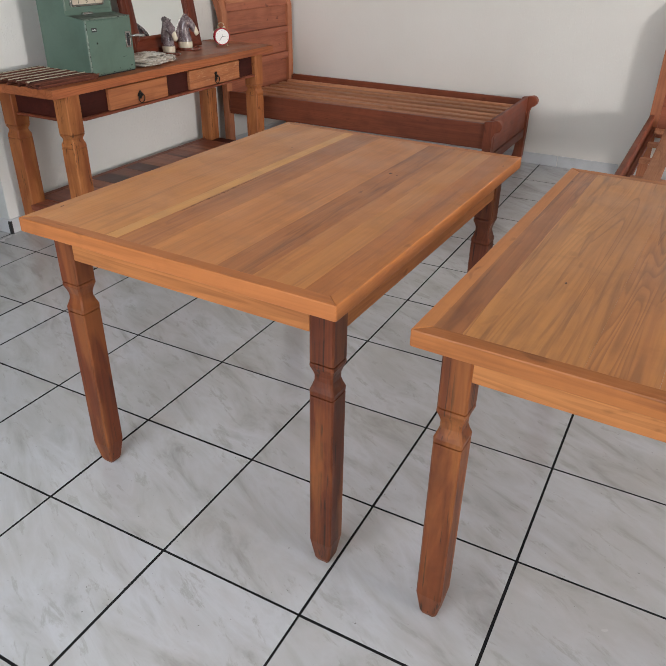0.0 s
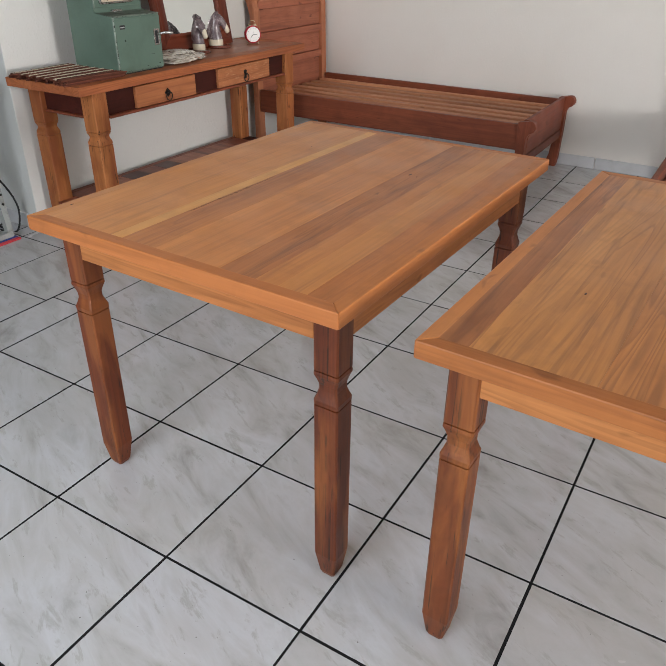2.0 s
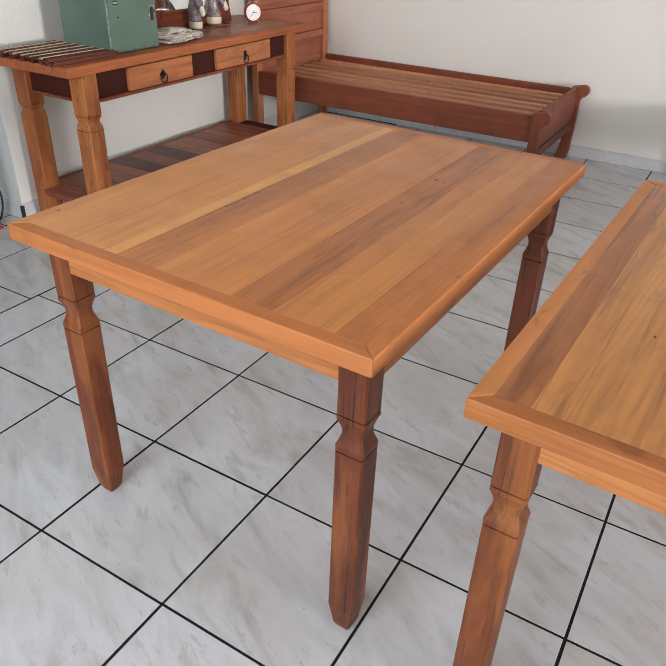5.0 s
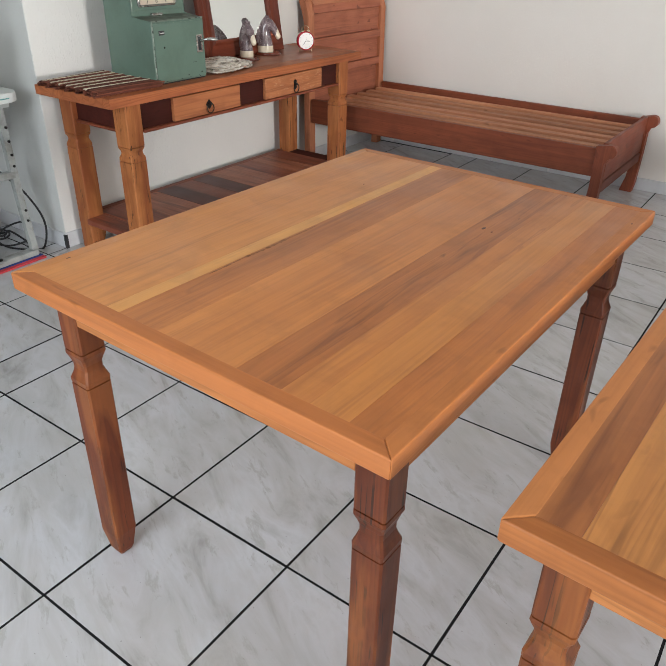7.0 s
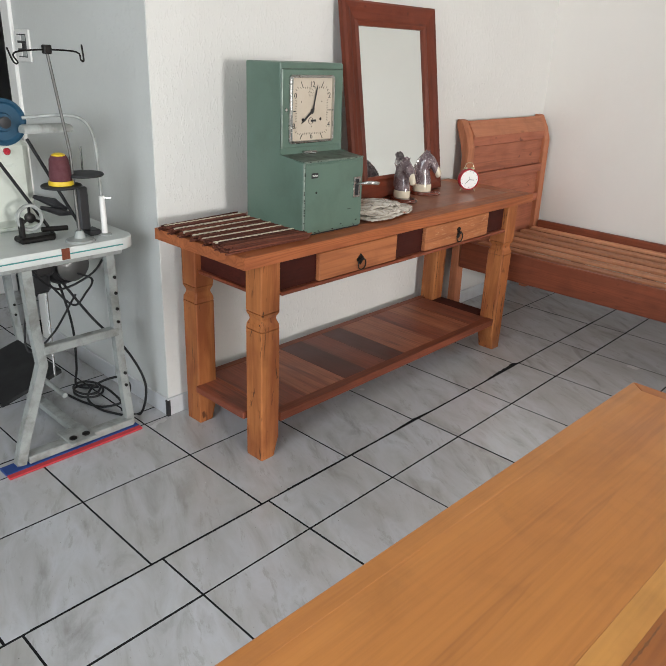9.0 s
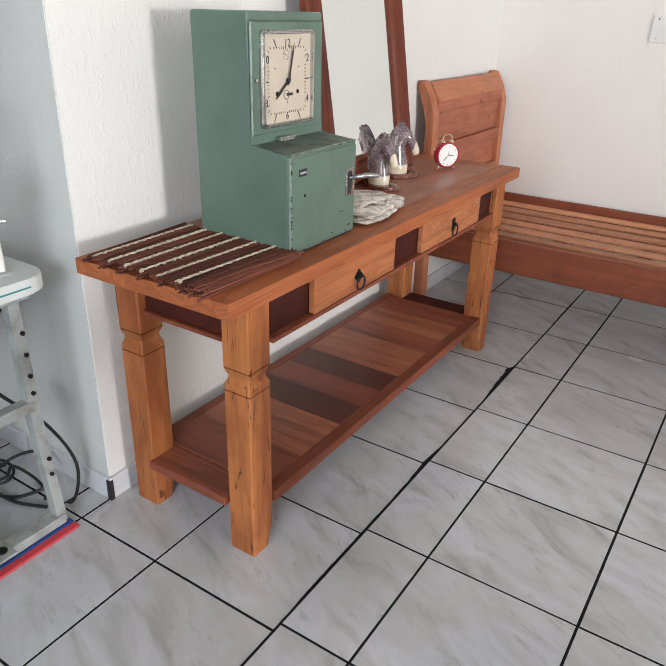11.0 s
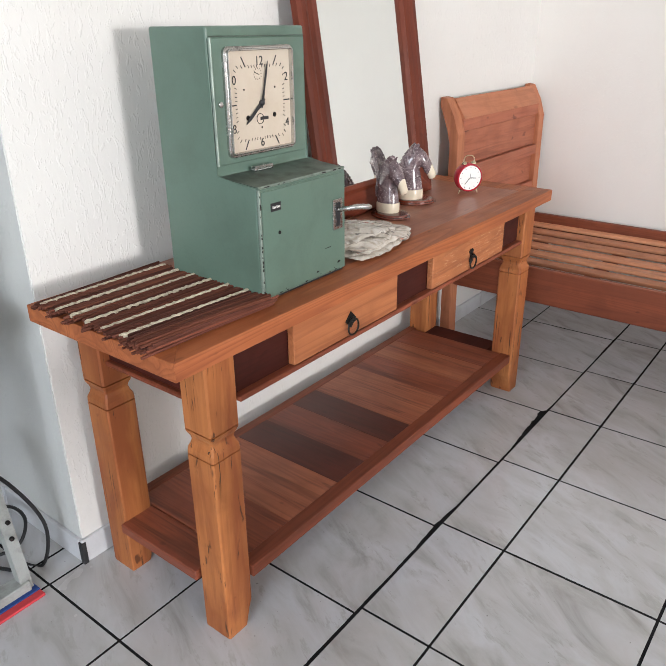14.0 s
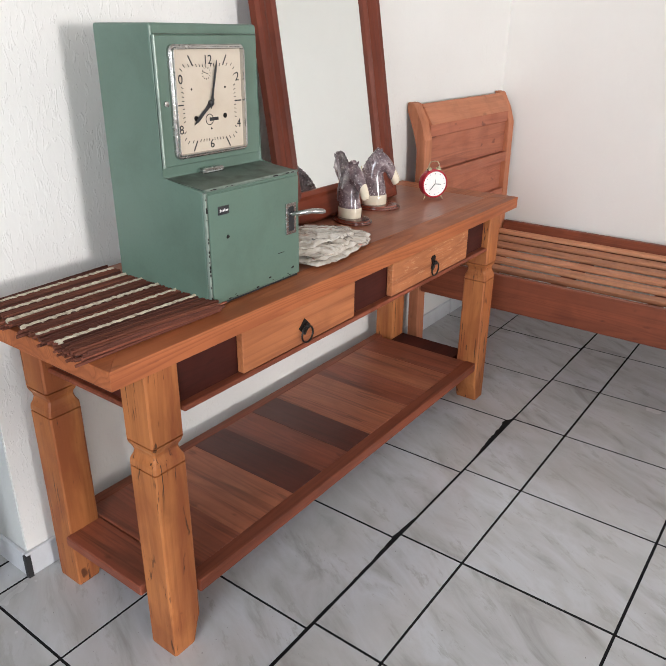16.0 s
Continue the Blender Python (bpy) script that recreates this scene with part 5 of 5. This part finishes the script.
    for y, r in ((SH0, 0.018), (SH0 + 0.004, 0.020), (SH1 - 0.02, 0.020), (SH1, 0.014)):
        shade.append([P(-2.66 + 1.3 * r * math.cos(radians(a)), y, SHZ + r * math.sin(radians(a))) for a in range(-20, 201, 20)])
    part("lamp_shade", loft(shade), M_GREYMETAL, t, "long chipped lamp shade", smooth=True)
    part("belt_cover", b(-2.655, -2.615, 0.668, 0.705, 0.785, 0.935, 0.006), M_BLACK, t, "black belt cover")
    part("cover_foot", b(-2.66, -2.60, 0.690, 0.735, 0.766, 0.786, 0.006), M_BLACK, t)
    part("arm_post", tube([P(-2.60, 0.745, 0.766), P(-2.60, 0.744, 0.90)], 0.0105, 12), M_WHITE, t, "white lamp post", smooth=True)
    part("post_flange", lathe([(0.024, 0), (0.022, 0.004), (0.012, 0.007)], 18, at=P(-2.60, 0.745, 0.765)), M_GREYMETAL, t, smooth=True)
    part("clamp_screw", tube([P(-2.59, 0.75, 0.895), P(-2.575, 0.765, 0.895)], 0.004, 8), M_STEEL, t)
    return t


sewing_machine()


def cable(label, pts, r=0.005, dx=0.0, dy=-0.02):
    pts = [(x + dx, y + dy, z) for x, y, z in pts]
    single("cable", tube(curve_points(pts, 8), r, 8), M_RUBBER, label, "cable", smooth=True, group="cables under the sewing machine")


COIL = [(-2.92 + 0.075 * math.cos(0.9 * k), 0.775 + 0.055 * math.sin(0.9 * k), 0.006 + 0.0022 * k) for k in range(2, 16)]
cable("black power cable coiled on the tiled floor", [(-2.80, 0.64, 0.60), (-2.84, 0.70, 0.36), (-2.93, 0.74, 0.14), (-2.99, 0.76, 0.02)] + COIL + [(-2.80, 0.84, 0.012), (-2.70, 0.82, 0.006)])
cable("black motor cable hanging to the floor", [(-2.74, 0.62, 0.60), (-2.66, 0.70, 0.44), (-2.62, 0.80, 0.30), (-2.60, 0.86, 0.14), (-2.62, 0.84, 0.006), (-2.70, 0.80, 0.006)])
cable("thin black cable looped behind the stand leg", [(-2.84, 0.64, 0.58), (-2.86, 0.54, 0.44), (-2.84, 0.52, 0.30), (-2.80, 0.60, 0.36), (-2.74, 0.68, 0.52)], 0.004)
mat_ob = thing("floor_mat", "blue and red rubber strips under the machine stand", "floor mat", -2.545, 0.515, 0.0)
part("blue_strip", box(-0.055, 0.004, -0.26, 0.25, 0.001, 0.011, 0.001), M_MATBLUE, mat_ob, "blue rubber strip")
part("red_strip", box(0.0045, 0.028, -0.26, 0.25, 0.001, 0.009, 0.001), M_MATRED, mat_ob, "red rubber strip")


cable("black lead sagging under the table top", [(-2.62, 0.47, 0.70), (-2.64, 0.53, 0.62), (-2.66, 0.60, 0.58), (-2.64, 0.70, 0.62), (-2.61, 0.745, 0.69)], 0.004)
cable("grey lead tied beneath the motor", [(-2.68, 0.56, 0.60), (-2.64, 0.62, 0.52), (-2.62, 0.66, 0.56), (-2.64, 0.70, 0.60), (-2.70, 0.66, 0.62)], 0.004)
cable("black cable loop lying on the tiles", [(-2.98, 0.70, 0.006), (-2.86, 0.72, 0.006), (-2.77, 0.76, 0.006), (-2.72, 0.83, 0.030), (-2.76, 0.88, 0.070), (-2.84, 0.87, 0.080), (-2.90, 0.80, 0.045), (-2.86, 0.74, 0.018), (-2.76, 0.74, 0.006), (-2.66, 0.78, 0.006)])


# ---- wall fittings ----
def cover_plate(name, label, m, w, h, dots):
    t = new(name)
    tagged(t, label, "wall plate")
    t.matrix_world = m
    part("plate", box(-w / 2, w / 2, -0.009, 0, -h / 2, h / 2, 0.003, 2), M_WHITE, t)
    for x, z in dots:
        part("screw", lathe([(0.004, 0), (0.003, 0.002)], 10, axis="y", at=(x, -0.0105, z)), M_STEEL, t)
    return t


cover_plate("wall_plate", "square white blank cover plate on wall", pose(-1.73, WY, 1.313), 0.125, 0.12, [(-0.035, 0.042), (0.035, 0.042), (-0.035, -0.042), (0.035, -0.042)])
sw = cover_plate("light_switch", "white light switch plate with three rockers", pose(-3.475, ALC, 1.362), 0.125, 0.125, [])
for z in (-0.03, 0.0, 0.03):
    part("rocker", box(-0.040, -0.002, -0.013, -0.008, z - 0.011, z + 0.010, 0.002), M_WHITE, sw)
    part("rocker", box(0.002, 0.034, -0.013, -0.008, z - 0.011, z + 0.010, 0.002), M_BLACK if z == 0 else M_GREYMETAL, sw)
part("rocker_panel", box(-0.044, 0.038, -0.0102, -0.0085, -0.045, 0.045, 0.001), M_BLACK, sw)

# ---- floor tiles, last ----
floor = single("floor", box(FARWEST - 0.1, EAST + 0.1, SOUTH - 0.1, WY + 0.1, -0.12, -0.0005), M_GROUT, "glazed white marbled floor tiles with black joints", "floor", kind="structure")
tile_meshes = {}


def tile_mesh(w, d):
    key = (round(w, 3), round(d, 3))
    if key not in tile_meshes:
        bm = bmesh.new()
        c = 0.0003
        loft([[(-w / 2, -d / 2, -0.006), (w / 2, -d / 2, -0.006), (w / 2, d / 2, -0.006), (-w / 2, d / 2, -0.006)],
              [(-w / 2, -d / 2, -c), (w / 2, -d / 2, -c), (w / 2, d / 2, -c), (-w / 2, d / 2, -c)],
              [(-w / 2 + c, -d / 2 + c, 0), (w / 2 - c, -d / 2 + c, 0), (w / 2 - c, d / 2 - c, 0), (-w / 2 + c, d / 2 - c, 0)]], bm)
        tile_meshes[key] = mesh_of("tile", bm, M_TILE)
    return tile_meshes[key]


rng = random.Random(2)
rest = bmesh.new()


def tiles(xs, ys, jx=0.0072, near=True):
    for x0, x1 in zip(xs, xs[1:]):
        for y0, y1 in zip(ys, ys[1:]):
            w, d = x1 - x0 - jx, y1 - y0 - 0.0068
            if w < 0.02 or d < 0.02:
                continue
            if near:
                ob = new("tile", tile_mesh(w, d))
                ob.parent = floor
                ob.location = ((x0 + x1) / 2 + rng.uniform(-0.0006, 0.0006), (y0 + y1) / 2 + rng.uniform(-0.0006, 0.0006), rng.uniform(-0.0003, 0.0002))
                ob.rotation_euler = (0, 0, radians(rng.uniform(-0.08, 0.08)))
            else:
                box((x0 + x1) / 2 - w / 2, (x0 + x1) / 2 + w / 2, (y0 + y1) / 2 - d / 2, (y0 + y1) / 2 + d / 2, -0.006, 0.0, into=rest)


main_y = [PITCH * k for k in range(-4, 9)] + [WY]
left_y = [0.792 - 0.4185 * k for k in (6, 5, 4, 3, 2, 1, 0)] + [0.795 + PITCH * k for k in range(1, 8)] + [WY]
main_x = [PITCH * k for k in range(-4, 4)]
tiles(main_x, main_y)
tiles([-1.838, -1.64], main_y, 0.0072)
tiles([WX, -2.243, -1.8385], left_y, 0.0062)
tiles([WX - PITCH * k - 0.095 for k in (3, 2, 1, 0)] + [WX], [y for y in left_y if y < 0.9] + [ALC])
tiles([PITCH * k for k in range(3, 21)] + [EAST], main_y, near=False)
tiles([-1.64 + PITCH * k for k in range(-9, 25)] + [EAST], [SOUTH] + [PITCH * k for k in range(-7, -3)], near=False)
tiles([FARWEST + PITCH * k for k in range(4)] + [WX - 3 * PITCH - 0.095], [-1.665 + PITCH * k for k in range(11)], near=False)
ob = single("tile", rest, M_TILE, "", "", kind="stuff")
ob.parent = floor

rng = random.Random(9)
rows, y, wl, wr = [], 0.02, 0.003, 0.003
while y < WY - 0.35:
    patch = max(0.0, noise.noise(Vector((3.1, y * 2.3, 0))) - 0.05) * 0.03 + 0.0012 * max(0.0, noise.noise(Vector((8.1, y * 40.0, 0))))
    patch = min(patch, 0.003) + (0.020 * (y - 2.12) / 0.32 if 2.12 < y < 2.45 else 0.0) + (0.010 * (1 - abs(y - 1.62) / 0.12) if abs(y - 1.62) < 0.12 else 0.0)
    wl, wr = 0.0022 + patch * rng.uniform(0.55, 1.0), 0.0022 + 0.1 * patch * rng.uniform(0.1, 0.7)
    rows.append([(-1.839 - wl, y, 0.0), (-1.839 + wr, y, 0.0), (-1.839 + wr * 0.7, y, 0.0011), (-1.839 - wl * 0.7, y, 0.0011)])
    y += rng.uniform(0.006, 0.02)
part("joint_filler", loft(rows), M_GROUT, floor, "uneven black joint filler")
